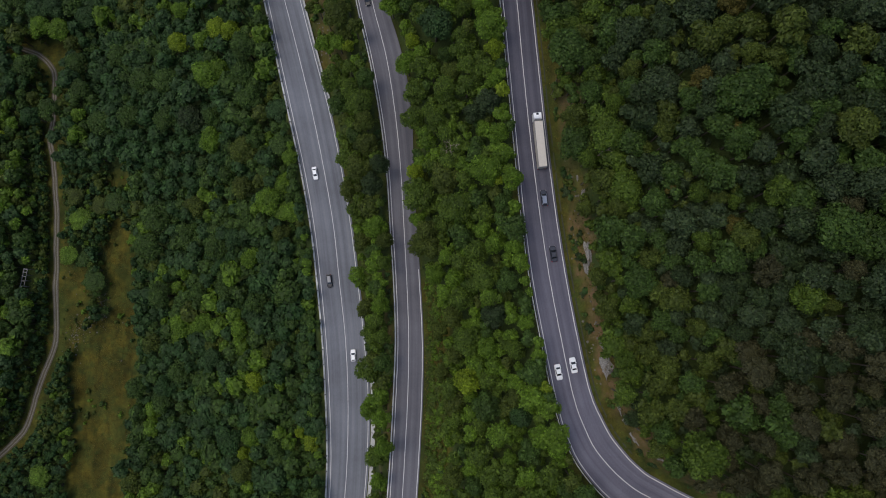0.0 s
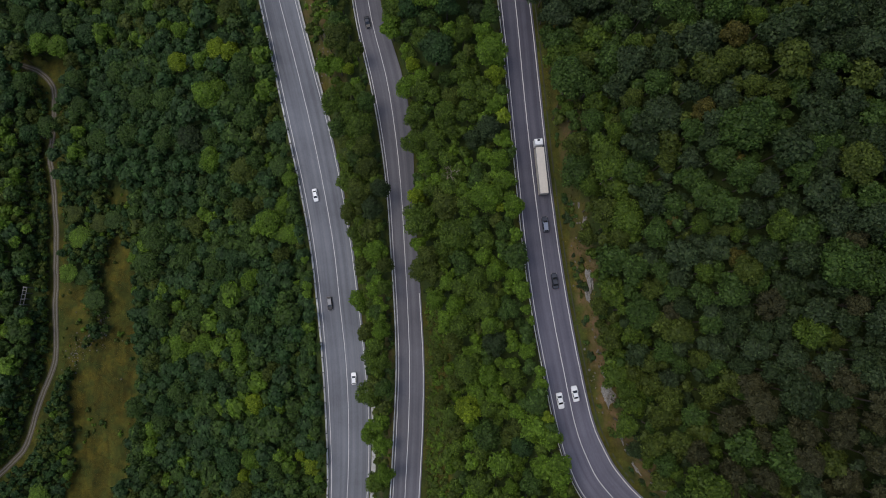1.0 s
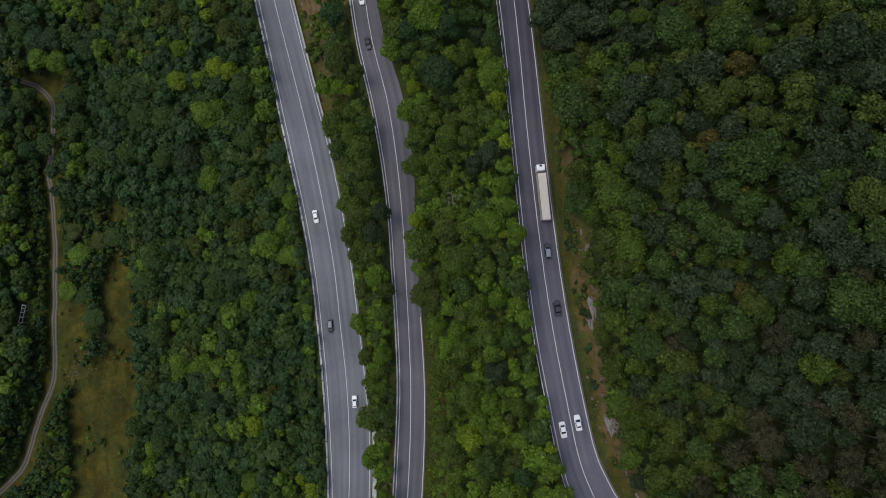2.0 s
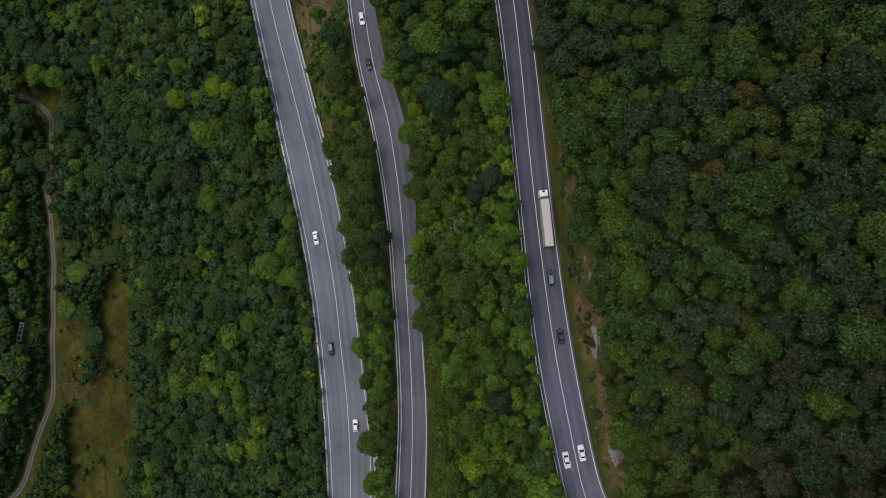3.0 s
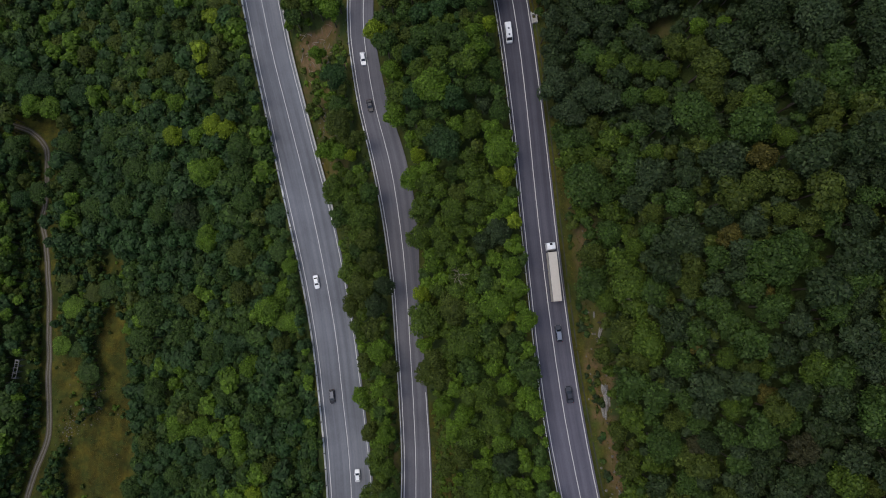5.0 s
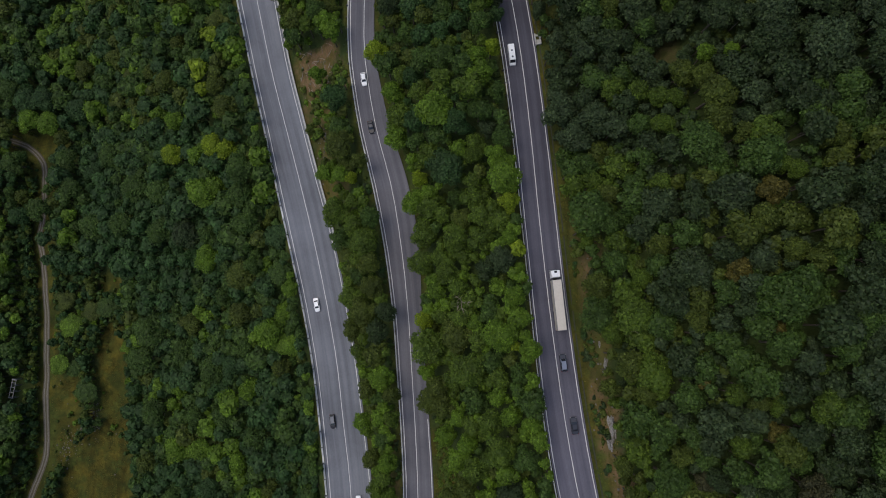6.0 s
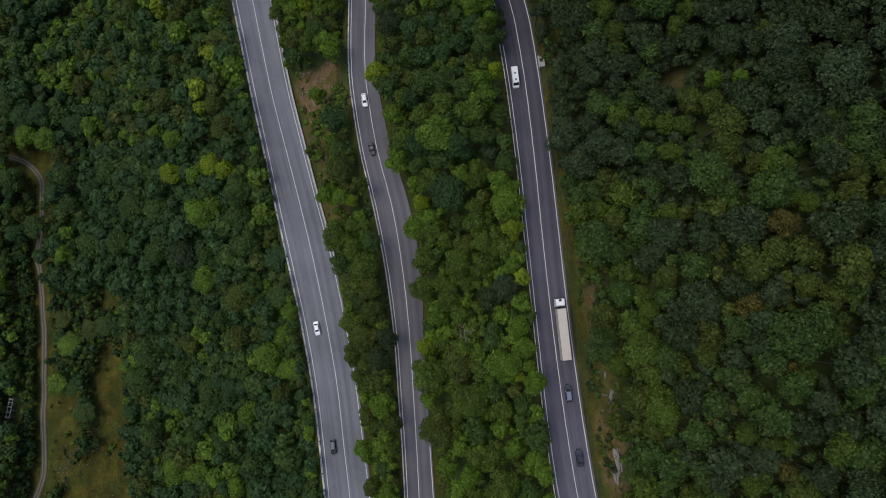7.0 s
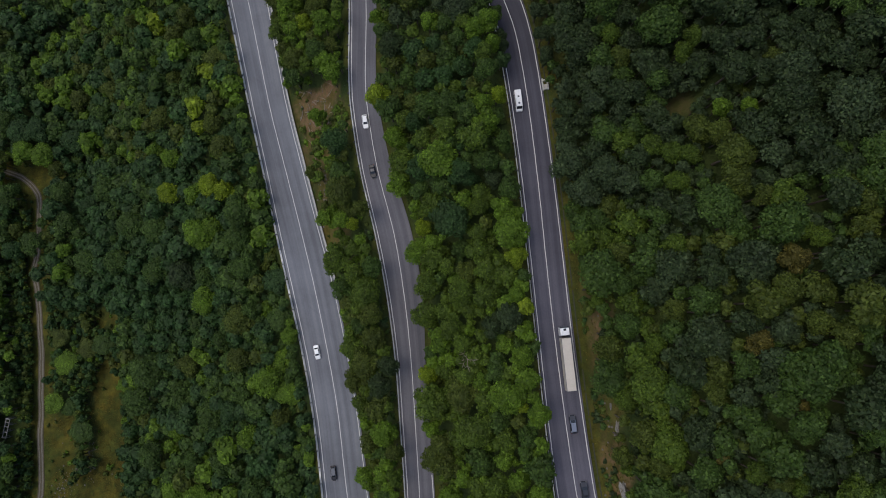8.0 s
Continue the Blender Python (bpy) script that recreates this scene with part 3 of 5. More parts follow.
def crown_shape(seed, radius, leaves, size, clumps=14, flat=0.8, loose=1.0, ruffle=0.34):
    """A crown round its own centre: leafy clumps on a dome, each a dim inner mass under many small leaf sprays."""
    rng = np.random.default_rng(seed)
    centres, radii = [np.array([0, 0, 0.45 * radius])], [0.52 * radius]
    for i in range(clumps):
        az = i * 2.399963 + rng.uniform(-0.4, 0.4)
        el = rng.uniform(-0.25, 1.1)
        far = radius * rng.uniform(0.44, 0.58 + 0.22 * loose)
        centres.append(np.array([math.cos(az) * math.cos(el) * far, math.sin(az) * math.cos(el) * far, math.sin(el) * far * flat]))
        radii.append(radius * rng.uniform(0.36 - 0.12 * loose, 0.46 - 0.04 * loose))
    centres, radii = np.array(centres), np.array(radii)
    verts, quads, n = [], [], 0
    for c, r in zip(centres, radii):
        turn = rng.uniform(0, 1.57)
        core = CUBE / math.sqrt(3) * r * (0.82 + 0.14 * rng.random((8, 1)))
        core = np.c_[core[:, 0] * math.cos(turn) - core[:, 1] * math.sin(turn), core[:, 0] * math.sin(turn) + core[:, 1] * math.cos(turn), core[:, 2] * 0.8]
        verts.append(c + core)
        quads.append(CUBE_Q + n)
        n += 8
    weight = radii**2 / (radii**2).sum()
    pick = rng.choice(len(radii), leaves * 4, p=weight)
    way = rng.normal(size=(leaves * 4, 3))
    way[:, 2] += 0.45
    way /= np.linalg.norm(way, axis=1)[:, None]
    at = centres[pick] + way * (radii[pick] * rng.uniform(0.90 - 0.2 * ruffle, 1.04 + 0.28 * ruffle, leaves * 4))[:, None] * (1, 1, 0.9)
    d = np.linalg.norm(at[:, None] - centres[None], axis=2) / radii[None]
    d[np.arange(len(at)), pick] = 2
    good = np.where(d.min(1) > 0.9)[0][:leaves]
    at, way = at[good], way[good]
    nrm = way + rng.normal(size=way.shape) * ruffle
    nrm[:, 2] += 0.25
    nrm /= np.linalg.norm(nrm, axis=1)[:, None]
    t = np.cross(nrm, rng.normal(size=nrm.shape))
    t /= np.linalg.norm(t, axis=1)[:, None]
    b = np.cross(nrm, t)
    s = size * rng.uniform(0.6, 1.35, (len(at), 1))
    three = np.stack([at + t * s * 1.15 - nrm * s * 0.15, at - t * s * 0.7 + b * s * 0.85 - nrm * s * 0.1, at - t * s * 0.7 - b * s * 0.85 + nrm * s * 0.15], 1)
    tris = np.arange(len(at) * 3).reshape(-1, 3) + n
    verts.append(three.reshape(-1, 3))
    return np.concatenate(verts), np.concatenate(quads), tris


def stem(points, radii, sides=6):
    """A tapered stem through points."""
    points = np.array(points, float)
    ring = np.arange(sides) / sides * 2 * math.pi
    s = np.stack([np.c_[p[0] + np.cos(ring) * r, p[1] + np.sin(ring) * r, np.full(sides, p[2])] for p, r in zip(points, radii)])
    return sweep(s)


def joined(pieces):
    verts, quads, n = [], [], 0
    for v, q in pieces:
        verts.append(v)
        quads.append(np.asarray(q) + n)
        n += len(v)
    return np.concatenate(verts), np.concatenate(quads)


def trunk_shape(seed, height, radius):
    """Trunk with a flared foot and five limbs that rise into the crown; the foot lies at z = 0."""
    rng = random.Random(seed)
    lean = (rng.uniform(-0.3, 0.3), rng.uniform(-0.3, 0.3))
    pieces = [stem([(0, 0, -1.2), (0, 0, 0.4), (lean[0] * 0.5, lean[1] * 0.5, height * 0.45), (lean[0], lean[1], height * 0.85)], [radius * 1.5, radius * 1.1, radius * 0.85, radius * 0.3])]
    for i in range(5):
        az, low = i * 1.256 + rng.uniform(-0.4, 0.4), height * rng.uniform(0.45, 0.6)
        out = rng.uniform(1.1, 2.0)
        pieces.append(stem([(lean[0] * 0.6, lean[1] * 0.6, low), (math.cos(az) * out * 0.55, math.sin(az) * out * 0.55, low + 1.3), (math.cos(az) * out, math.sin(az) * out, low + 2.6)], [radius * 0.5, radius * 0.34, radius * 0.12], 4))
    return joined(pieces)


# Plan of the wood: x, y, crown radius, kind of foliage. Trees that stand out come first.
SLOPE_A = [
    (-132.2, -73.6, 4.6, OLIVE), (-177.1, -73.4, 4.8, FRESH), (-120.5, -63.1, 2.8, OLIVE), (-74.0, -59.7, 4.4, OLIVE), (-74.2, -54.1, 2.7, YELLOW), (-79.5, -50.2, 5.0, DEEP),
    (-59.5, -49.4, 3.9, MID), (-45.9, -47.3, 3.3, YELLOW), (-69.6, -46.7, 4.4, FRESH), (-50.2, -43.8, 2.3, YELLOW), (-117.8, -39.7, 4.9, MID), (-132.3, -34.3, 4.9, MID),
    (-116.8, -33.8, 4.9, DEEP), (-69.1, -26.9, 4.3, YELLOW), (-109.7, -26.3, 5.4, MID), (-91.8, -20.6, 4.5, BLUE), (-63.3, -15.5, 3.6, OLIVE), (-125.3, -15.2, 4.3, OLIVE),
    (-77.5, -8.1, 4.0, FRESH), (-108.7, -6.8, 5.4, FRESH), (-96.2, -6.8, 4.5, FRESH),
]
SLOPE_B = [
    (-89.2, -1.3, 2.3, FRESH), (-69.3, 2.1, 4.2, MID), (-120.3, 5.1, 5.5, MID), (-99.9, 6.0, 4.0, MID), (-84.6, 7.1, 4.4, MID), (-157.9, 11.8, 5.1, MID),
    (-108.7, 14.6, 3.0, FRESH), (-72.0, 18.3, 4.2, FRESH), (-163.8, 22.0, 3.9, MID), (-170.5, 23.5, 4.5, FRESH), (-90.3, 24.2, 5.2, MID), (-79.9, 26.5, 4.5, BLUE),
    (-58.4, 26.6, 3.6, OLIVE), (-126.5, 27.3, 6.2, MID), (-106.6, 28.5, 4.9, MID), (-141.9, 30.9, 2.9, FRESH), (-73.2, 32.7, 3.7, MID), (-56.2, 34.5, 4.7, FRESH),
    (-62.4, 38.5, 5.2, FRESH), (-122.8, 39.0, 6.9, MID), (-166.9, 40.4, 5.2, FRESH),
]
SLOPE_C = [
    (-101.3, 42.0, 4.8, OLIVE), (-59.1, 44.6, 4.1, FRESH), (-75.4, 45.1, 4.4, OLIVE), (-157.4, 47.4, 4.6, OLIVE), (-150.4, 48.6, 4.9, MID), (-170.5, 51.4, 4.6, OLIVE),
    (-84.2, 51.6, 4.1, MID), (-55.1, 53.6, 3.0, FRESH), (-74.9, 59.4, 5.4, OLIVE), (-58.5, 59.4, 4.7, MID), (-69.9, 62.3, 3.7, MID), (-91.5, 66.3, 5.1, FRESH),
    (-60.7, 71.6, 4.6, BLUE), (-90.2, 74.9, 3.9, MID), (-101.1, 75.9, 5.7, DARK_OLIVE), (-71.4, 77.0, 5.3, MID), (-114.5, 78.5, 5.4, MID), (-136.0, 81.9, 5.1, MID),
    (-153.9, 83.2, 5.9, MID), (-73.8, 87.1, 4.8, MID), (-90.2, 89.4, 6.5, FRESH),
]
SLOPE_D = [
    (-193.0, 89.9, 4.6, DEEP), (-84.9, 90.9, 3.5, FRESH), (-183.8, 92.1, 5.3, MID), (-112.7, 93.3, 5.3, MID), (-73.0, 95.3, 5.7, MID), (-127.2, 96.4, 6.1, MID),
    (-193.9, 98.9, 3.4, OLIVE), (-169.4, 100.5, 5.3, MID), (-79.7, 103.8, 4.2, YELLOW), (-94.1, 104.4, 4.1, FRESH), (-85.6, 106.0, 4.5, YELLOW), (-106.6, 106.6, 4.6, YELLOW),
    (-159.9, 108.6, 4.7, BLUE), (-147.3, 113.6, 5.3, MID), (-198.3, 114.3, 5.6, MID), (-173.8, 114.7, 5.6, MID), (-79.8, 118.5, 4.8, OLIVE), (-105.5, 118.7, 4.0, FRESH),
    (-73.9, 120.1, 3.7, BLUE), (-114.1, 123.4, 3.5, FRESH), (-79.0, 123.4, 4.0, BLUE),
]
SLOPE_E = [
    (-178.4, 126.5, 4.1, OLIVE), (-84.9, 127.5, 3.7, OLIVE), (-184.8, 132.8, 5.7, FRESH), (-193.6, 134.6, 5.7, FRESH), (-110.4, 135.0, 4.8, OLIVE), (-170.9, 140.1, 5.7, BLUE),
    (-119.9, 142.1, 3.6, OLIVE), (-196.6, 144.4, 5.7, BLUE), (-188.6, 144.4, 6.3, BLUE), (-153.8, 149.1, 4.0, MID), (-204.4, 149.6, 5.2, MID), (-105.0, 149.6, 3.3, OLIVE),
    (-84.5, 151.4, 4.2, OLIVE), (-146.8, 158.1, 4.9, OLIVE), (-92.2, 158.7, 4.3, MID), (-170.4, 159.1, 4.9, OLIVE), (-150.8, 159.2, 3.2, FRESH), (-115.9, 159.7, 2.8, FRESH),
    (-103.9, 165.2, 3.8, OLIVE), (-96.6, 168.5, 4.2, OLIVE), (-127.4, 177.2, 2.9, OLIVE),
]
STRIP_A = [
    (-20.0, -53.3, 2.7, FRESH), (-18.0, -42.6, 3.3, FRESH), (-19.3, -34.7, 3.2, FRESH), (-24.8, -33.2, 3.8, FRESH), (-24.7, -20.7, 4.7, MOSS), (-18.5, -16.9, 3.1, MID),
    (-19.1, -9.1, 2.9, MOSS), (-23.3, -8.8, 3.7, MOSS), (-25.7, 0.3, 3.8, OLIVE), (-20.1, 0.9, 3.1, FRESH), (-28.4, 10.8, 3.7, FRESH), (-18.5, 14.1, 2.7, MOSS),
    (-27.0, 21.3, 3.5, OLIVE), (-18.5, 21.5, 2.9, OLIVE), (-22.0, 26.0, 4.0, FRESH), (-22.9, 39.8, 3.8, DARK_OLIVE), (-32.4, 39.9, 3.8, OLIVE), (-27.8, 45.8, 4.7, OLIVE),
    (-20.0, 46.1, 3.4, DARK_OLIVE),
]
STRIP_B = [
    (-24.9, 53.6, 3.8, OLIVE), (-25.8, 60.5, 3.7, OLIVE), (-27.2, 67.1, 4.7, MOSS), (-35.9, 69.4, 4.0, MID), (-30.8, 72.9, 3.9, MOSS), (-25.2, 74.8, 3.2, MID),
    (-32.2, 88.4, 2.2, YELLOW), (-41.1, 91.3, 3.7, FRESH), (-29.0, 92.4, 2.8, OLIVE), (-35.5, 98.5, 4.8, OLIVE), (-47.3, 107.6, 2.3, OLIVE), (-37.5, 113.7, 4.4, DEEP),
    (-44.1, 123.9, 3.0, FRESH), (-40.3, 139.3, 3.8, FRESH), (-55.1, 141.0, 2.4, DEEP), (-51.9, 143.5, 3.8, OLIVE), (-44.2, 144.1, 3.8, MID), (-41.3, 152.2, 4.2, FRESH),
    (-48.2, 154.7, 2.8, YELLOW), (-43.8, 157.7, 3.7, OLIVE),
]
BELT_A = [
    (9.4, -50.8, 2.9, MID), (2.7, -49.3, 3.4, OLIVE), (18.5, -41.4, 2.6, FRESH), (23.8, -38.8, 3.6, MID), (21.3, -30.0, 3.3, BLUE), (12.5, -28.3, 4.2, MID),
    (6.9, -20.9, 4.3, YELLOW), (-0.7, -19.5, 3.0, OLIVE), (3.8, -13.7, 2.9, OLIVE), (19.7, -11.8, 3.2, MOSS), (12.9, -11.6, 3.3, FRESH), (6.9, -9.2, 4.5, MOSS),
    (-1.0, -6.5, 3.0, OLIVE), (22.9, -4.0, 2.5, FRESH), (2.7, -2.9, 3.6, OLIVE), (14.3, -1.9, 4.0, DARK_OLIVE), (5.4, 2.8, 3.8, MOSS), (18.4, 7.6, 3.6, MID),
    (11.5, 8.6, 4.8, MOSS), (3.1, 8.8, 3.5, FRESH), (-2.6, 10.2, 3.2, FRESH),
]
BELT_B = [
    (9.8, 16.2, 3.7, MOSS), (19.9, 17.0, 2.7, FRESH), (-3.4, 18.2, 3.6, OLIVE), (14.6, 18.5, 3.3, FRESH), (-7.3, 19.8, 4.0, OLIVE), (-4.6, 23.6, 4.0, OLIVE),
    (-7.8, 27.6, 2.9, FRESH), (16.9, 29.4, 2.8, MID), (4.3, 30.3, 5.3, MOSS), (-8.4, 35.3, 5.3, MOSS), (19.6, 35.6, 3.2, FRESH), (-6.5, 37.3, 3.7, MOSS),
    (0.9, 38.6, 5.1, OLIVE), (12.4, 39.6, 4.8, FRESH), (-8.9, 43.3, 2.9, YELLOW), (16.0, 49.5, 3.1, FRESH), (-2.0, 57.2, 4.0, MOSS), (9.0, 57.6, 3.4, DARK_OLIVE),
    (17.9, 57.6, 1.6, FRESH), (13.2, 59.9, 3.7, GREY), (-9.4, 60.1, 4.2, MOSS),
]
BELT_C = [
    (14.9, 65.7, 3.0, FRESH), (7.5, 66.1, 3.9, MOSS), (1.0, 66.6, 4.3, MOSS), (-8.5, 68.9, 4.2, MOSS), (2.7, 72.1, 3.4, OLIVE), (15.0, 75.5, 3.1, YELLOW),
    (6.0, 77.8, 3.9, MOSS), (-11.5, 78.7, 4.1, FRESH), (13.8, 82.5, 4.9, FRESH), (-10.1, 85.8, 2.7, YELLOW), (-2.2, 86.8, 5.5, BLUE), (12.1, 88.8, 3.4, FRESH),
    (6.1, 89.7, 3.0, MOSS), (-6.2, 91.6, 4.0, MOSS), (13.5, 93.9, 3.3, MID), (1.1, 98.7, 3.9, DEEP), (-17.0, 99.1, 3.9, FRESH), (7.7, 101.6, 3.9, MID),
    (-9.9, 101.9, 4.1, DEEP), (-5.5, 102.9, 5.5, FRESH), (12.3, 106.9, 2.9, MID),
]
BELT_D = [
    (7.8, 112.2, 3.9, FRESH), (-18.4, 113.0, 3.8, FRESH), (-11.8, 116.2, 3.2, DEEP), (7.0, 118.1, 3.0, FRESH), (-2.6, 118.4, 4.0, MID), (-8.1, 119.6, 4.1, MID),
    (11.2, 120.0, 2.6, YELLOW), (-23.0, 124.5, 2.4, FRESH), (-23.5, 126.5, 3.9, YELLOW), (8.0, 127.0, 3.6, MID), (12.7, 130.7, 2.4, BLUE), (9.8, 135.0, 2.6, FRESH),
    (12.3, 135.4, 2.4, DARK_OLIVE), (-11.8, 137.6, 3.9, BLUE), (12.4, 138.5, 2.0, DARK_OLIVE), (-6.0, 138.5, 2.9, BLUE), (5.2, 139.8, 3.3, FRESH), (-19.3, 141.5, 4.0, DARK_OLIVE),
    (9.2, 141.6, 3.2, FRESH), (11.0, 145.0, 2.5, MID), (-7.6, 145.7, 3.0, FRESH), (-24.3, 153.1, 2.5, FRESH),
]
HILL_A = [
    (67.6, -40.0, 2.8, DUN), (61.4, -39.8, 3.2, DUN), (79.5, -38.2, 3.0, DUN), (72.8, -36.8, 3.0, DUN), (91.6, -35.8, 2.9, DUN), (85.5, -35.1, 3.2, DUN),
    (72.1, -30.4, 2.8, DUN), (66.0, -30.1, 2.8, DUN), (54.1, -30.1, 3.0, MID), (51.8, -29.6, 2.0, MOSS), (80.4, -29.6, 2.7, DARK_OLIVE), (48.8, -28.5, 2.4, DARK_OLIVE),
    (59.8, -26.9, 2.9, DUN), (91.4, -24.0, 3.2, DUN), (72.6, -22.1, 2.7, DUN), (79.6, -19.9, 3.2, DUN), (85.6, -19.5, 3.2, DUN), (67.6, -18.6, 3.5, DUN),
    (77.6, -18.1, 2.5, GREY), (92.5, -16.9, 2.5, DUN), (56.9, -15.2, 3.4, OLIVE),
]
HILL_B = [
    (46.7, -13.3, 3.0, MOSS), (64.9, -13.2, 3.3, OLIVE), (53.2, -11.5, 3.3, OLIVE), (70.9, -5.8, 3.0, DARK_OLIVE), (63.1, -4.8, 2.8, OLIVE), (78.8, -3.4, 3.6, GREY),
    (55.4, -3.1, 3.3, MID), (43.0, 0.2, 3.4, OLIVE), (87.5, 0.8, 2.4, OLIVE), (82.6, 2.2, 4.0, MOSS), (67.0, 5.5, 3.0, DARK_OLIVE), (49.4, 6.8, 4.5, MID),
    (56.2, 6.8, 2.1, DUN), (58.6, 7.4, 3.1, DARK_OLIVE), (89.5, 8.3, 2.6, DUN), (40.9, 8.4, 2.9, OLIVE), (74.4, 8.6, 3.3, DUN), (52.1, 12.3, 2.8, OLIVE),
    (61.7, 15.9, 2.9, MOSS), (69.9, 16.4, 3.7, OLIVE), (79.6, 19.0, 4.3, DARK_OLIVE), (68.8, 19.5, 2.3, RUST),
]
HILL_C = [
    (89.5, 22.6, 2.5, DUN), (68.0, 24.8, 1.9, MOSS), (45.4, 25.7, 3.0, OLIVE), (52.7, 25.9, 3.8, MID), (65.1, 26.0, 2.4, OLIVE), (38.4, 26.4, 2.6, OLIVE),
    (74.8, 26.5, 3.7, MOSS), (60.8, 27.5, 2.6, MOSS), (42.4, 32.7, 4.0, OLIVE), (75.3, 33.7, 1.9, MOSS), (51.7, 34.2, 4.1, DARK_OLIVE), (68.1, 38.7, 3.8, MID),
    (39.3, 40.1, 2.9, MOSS), (81.1, 43.1, 3.4, MID), (54.7, 43.5, 3.0, OLIVE), (62.6, 46.6, 3.6, DARK_OLIVE), (36.4, 52.4, 3.9, OLIVE), (45.2, 53.7, 2.6, MOSS),
    (61.7, 54.3, 2.9, RUST), (82.9, 55.9, 3.6, DARK_OLIVE), (75.0, 56.6, 2.9, OLIVE), (40.2, 57.9, 3.5, MID),
]
HILL_D = [
    (71.4, 58.6, 2.6, OLIVE), (48.6, 60.9, 3.0, OLIVE), (34.8, 63.7, 2.4, MOSS), (53.5, 64.0, 3.9, MID), (87.1, 65.0, 3.3, DARK_OLIVE), (66.7, 65.6, 3.3, OLIVE),
    (78.7, 66.8, 1.9, OLIVE), (39.5, 67.2, 3.2, MID), (68.2, 71.8, 3.3, RUST), (74.2, 76.0, 2.3, MOSS), (49.8, 76.0, 3.0, MOSS), (71.5, 77.7, 2.5, MOSS),
    (36.9, 79.3, 3.3, MOSS), (60.0, 79.8, 3.2, MID), (79.9, 82.0, 2.1, OLIVE), (80.9, 83.1, 3.0, OLIVE), (68.6, 84.8, 3.9, MOSS), (65.7, 85.8, 2.7, OLIVE),
    (61.0, 89.6, 3.9, OLIVE), (51.5, 91.2, 3.0, MOSS), (47.3, 92.4, 3.2, MID), (32.7, 92.4, 4.8, GREY),
]
HILL_E = [
    (61.3, 96.2, 4.6, OLIVE), (37.2, 96.4, 4.7, GREY), (54.3, 97.4, 2.8, MOSS), (51.3, 98.7, 2.8, MOSS), (47.4, 101.8, 3.1, MOSS), (60.3, 102.8, 3.1, OLIVE),
    (41.9, 103.3, 3.3, MOSS), (56.1, 103.9, 3.8, OLIVE), (67.5, 108.2, 2.2, FRESH), (62.3, 109.0, 2.6, FRESH), (64.7, 117.5, 4.4, DARK_OLIVE), (72.6, 119.0, 2.3, OLIVE),
    (54.9, 124.4, 2.8, MOSS), (41.4, 125.6, 3.0, OLIVE), (86.6, 126.0, 2.6, MID), (77.9, 127.2, 2.7, DARK_OLIVE), (57.1, 127.3, 2.6, MOSS), (24.9, 131.4, 2.0, GREY),
    (39.4, 131.8, 2.6, MOSS), (25.4, 132.8, 2.2, GREY), (24.1, 137.6, 2.6, GREY), (22.9, 145.5, 2.5, GREY),
]
FEATURES = SLOPE_A + SLOPE_B + SLOPE_C + SLOPE_D + SLOPE_E + STRIP_A + STRIP_B + BELT_A + BELT_B + BELT_C + BELT_D + HILL_A + HILL_B + HILL_C + HILL_D + HILL_E
RNG = random.Random(7)
CELL, GRID, WOOD = 6.0, {}, []


def room_for(x, y, r, pack):
    cx, cy = int(x // CELL), int(y // CELL)
    for i in range(cx - 2, cx + 3):
        for j in range(cy - 2, cy + 3):
            for k in GRID.get((i, j), ()):
                a, b, c, _ = WOOD[k]
                near = pack * 1.12 if k < len(FEATURES) else pack        # trees that stand out keep their room
                if (a - x) ** 2 + (b - y) ** 2 < (near * (c + r)) ** 2:
                    return False
    return True


def add_tree(x, y, r, kind):
    GRID.setdefault((int(x // CELL), int(y // CELL)), []).append(len(WOOD))
    WOOD.append((x, y, r, kind))


for x, y, r, kind in FEATURES:
    add_tree(x, y, r, kind)

CAND = np.array([(RNG.uniform(-232, 132), RNG.uniform(-105, 225), RNG.random(), RNG.random(), RNG.random()) for _ in range(90000)])
u = np.clip((CAND[:, 0] + 200) / 310, -0.1, 1.1)
CAND = CAND[(CAND[:, 1] > -95 + 35 * u) & (CAND[:, 1] < 217 - 70 * u) & (CAND[:, 0] > -226) & (CAND[:, 0] < 124)]
cx, cy = CAND[:, 0], CAND[:, 1]
NL, AL = nearest(LOWER, cx, cy)
NM, AM = nearest(MIDDLE, cx, cy)
NU, AU = nearest(UPPER, cx, cy)
NT = np.abs(nearest(LANE, cx, cy)[0])
CLEAR = np.zeros(len(cx), bool)
for poly in (TURN_GLADE, SLIP, SLIP_FOOT, GRASSY, HOLLOW):
    CLEAR |= inside(poly, cx, cy)
ragged_x, ragged_y = (smooth_noise(cx, cy, 7, 61) - 0.5) * 9, (smooth_noise(cx, cy, 7, 62) - 0.5) * 8
for poly in (MEADOW, TONGUE, GLADE):
    CLEAR |= inside(poly, cx + ragged_x, cy + ragged_y)
CLEAR |= inside(SCRUB, cx, cy) & (CAND[:, 4] < 0.93)
CLEAR |= (cx < -136) & (cx > by_y(LANE, cy)) & (cy > -58) & (cy < 64) & (CAND[:, 4] < 0.94)
CLEAR |= (NL > 0) & (NL - LOWER[AL, 3] < 4.6) & (cy > -76) & (cy < -24)
CLEAR |= (NU < 0) & (-NU - UPPER[AU, 2] < 5.2) & (cy > 104) & (cy < 132)
SCRUBBY = inside(SCRUB, cx, cy)
FILL = np.arange(len(cx)) > len(cx) * 0.55   # the later part only fills gaps with young trees
CLUSTER, CLUSTER2 = smooth_noise(cx, cy, 22, 51), smooth_noise(cx, cy, 14, 52)
HILL = NU > 0
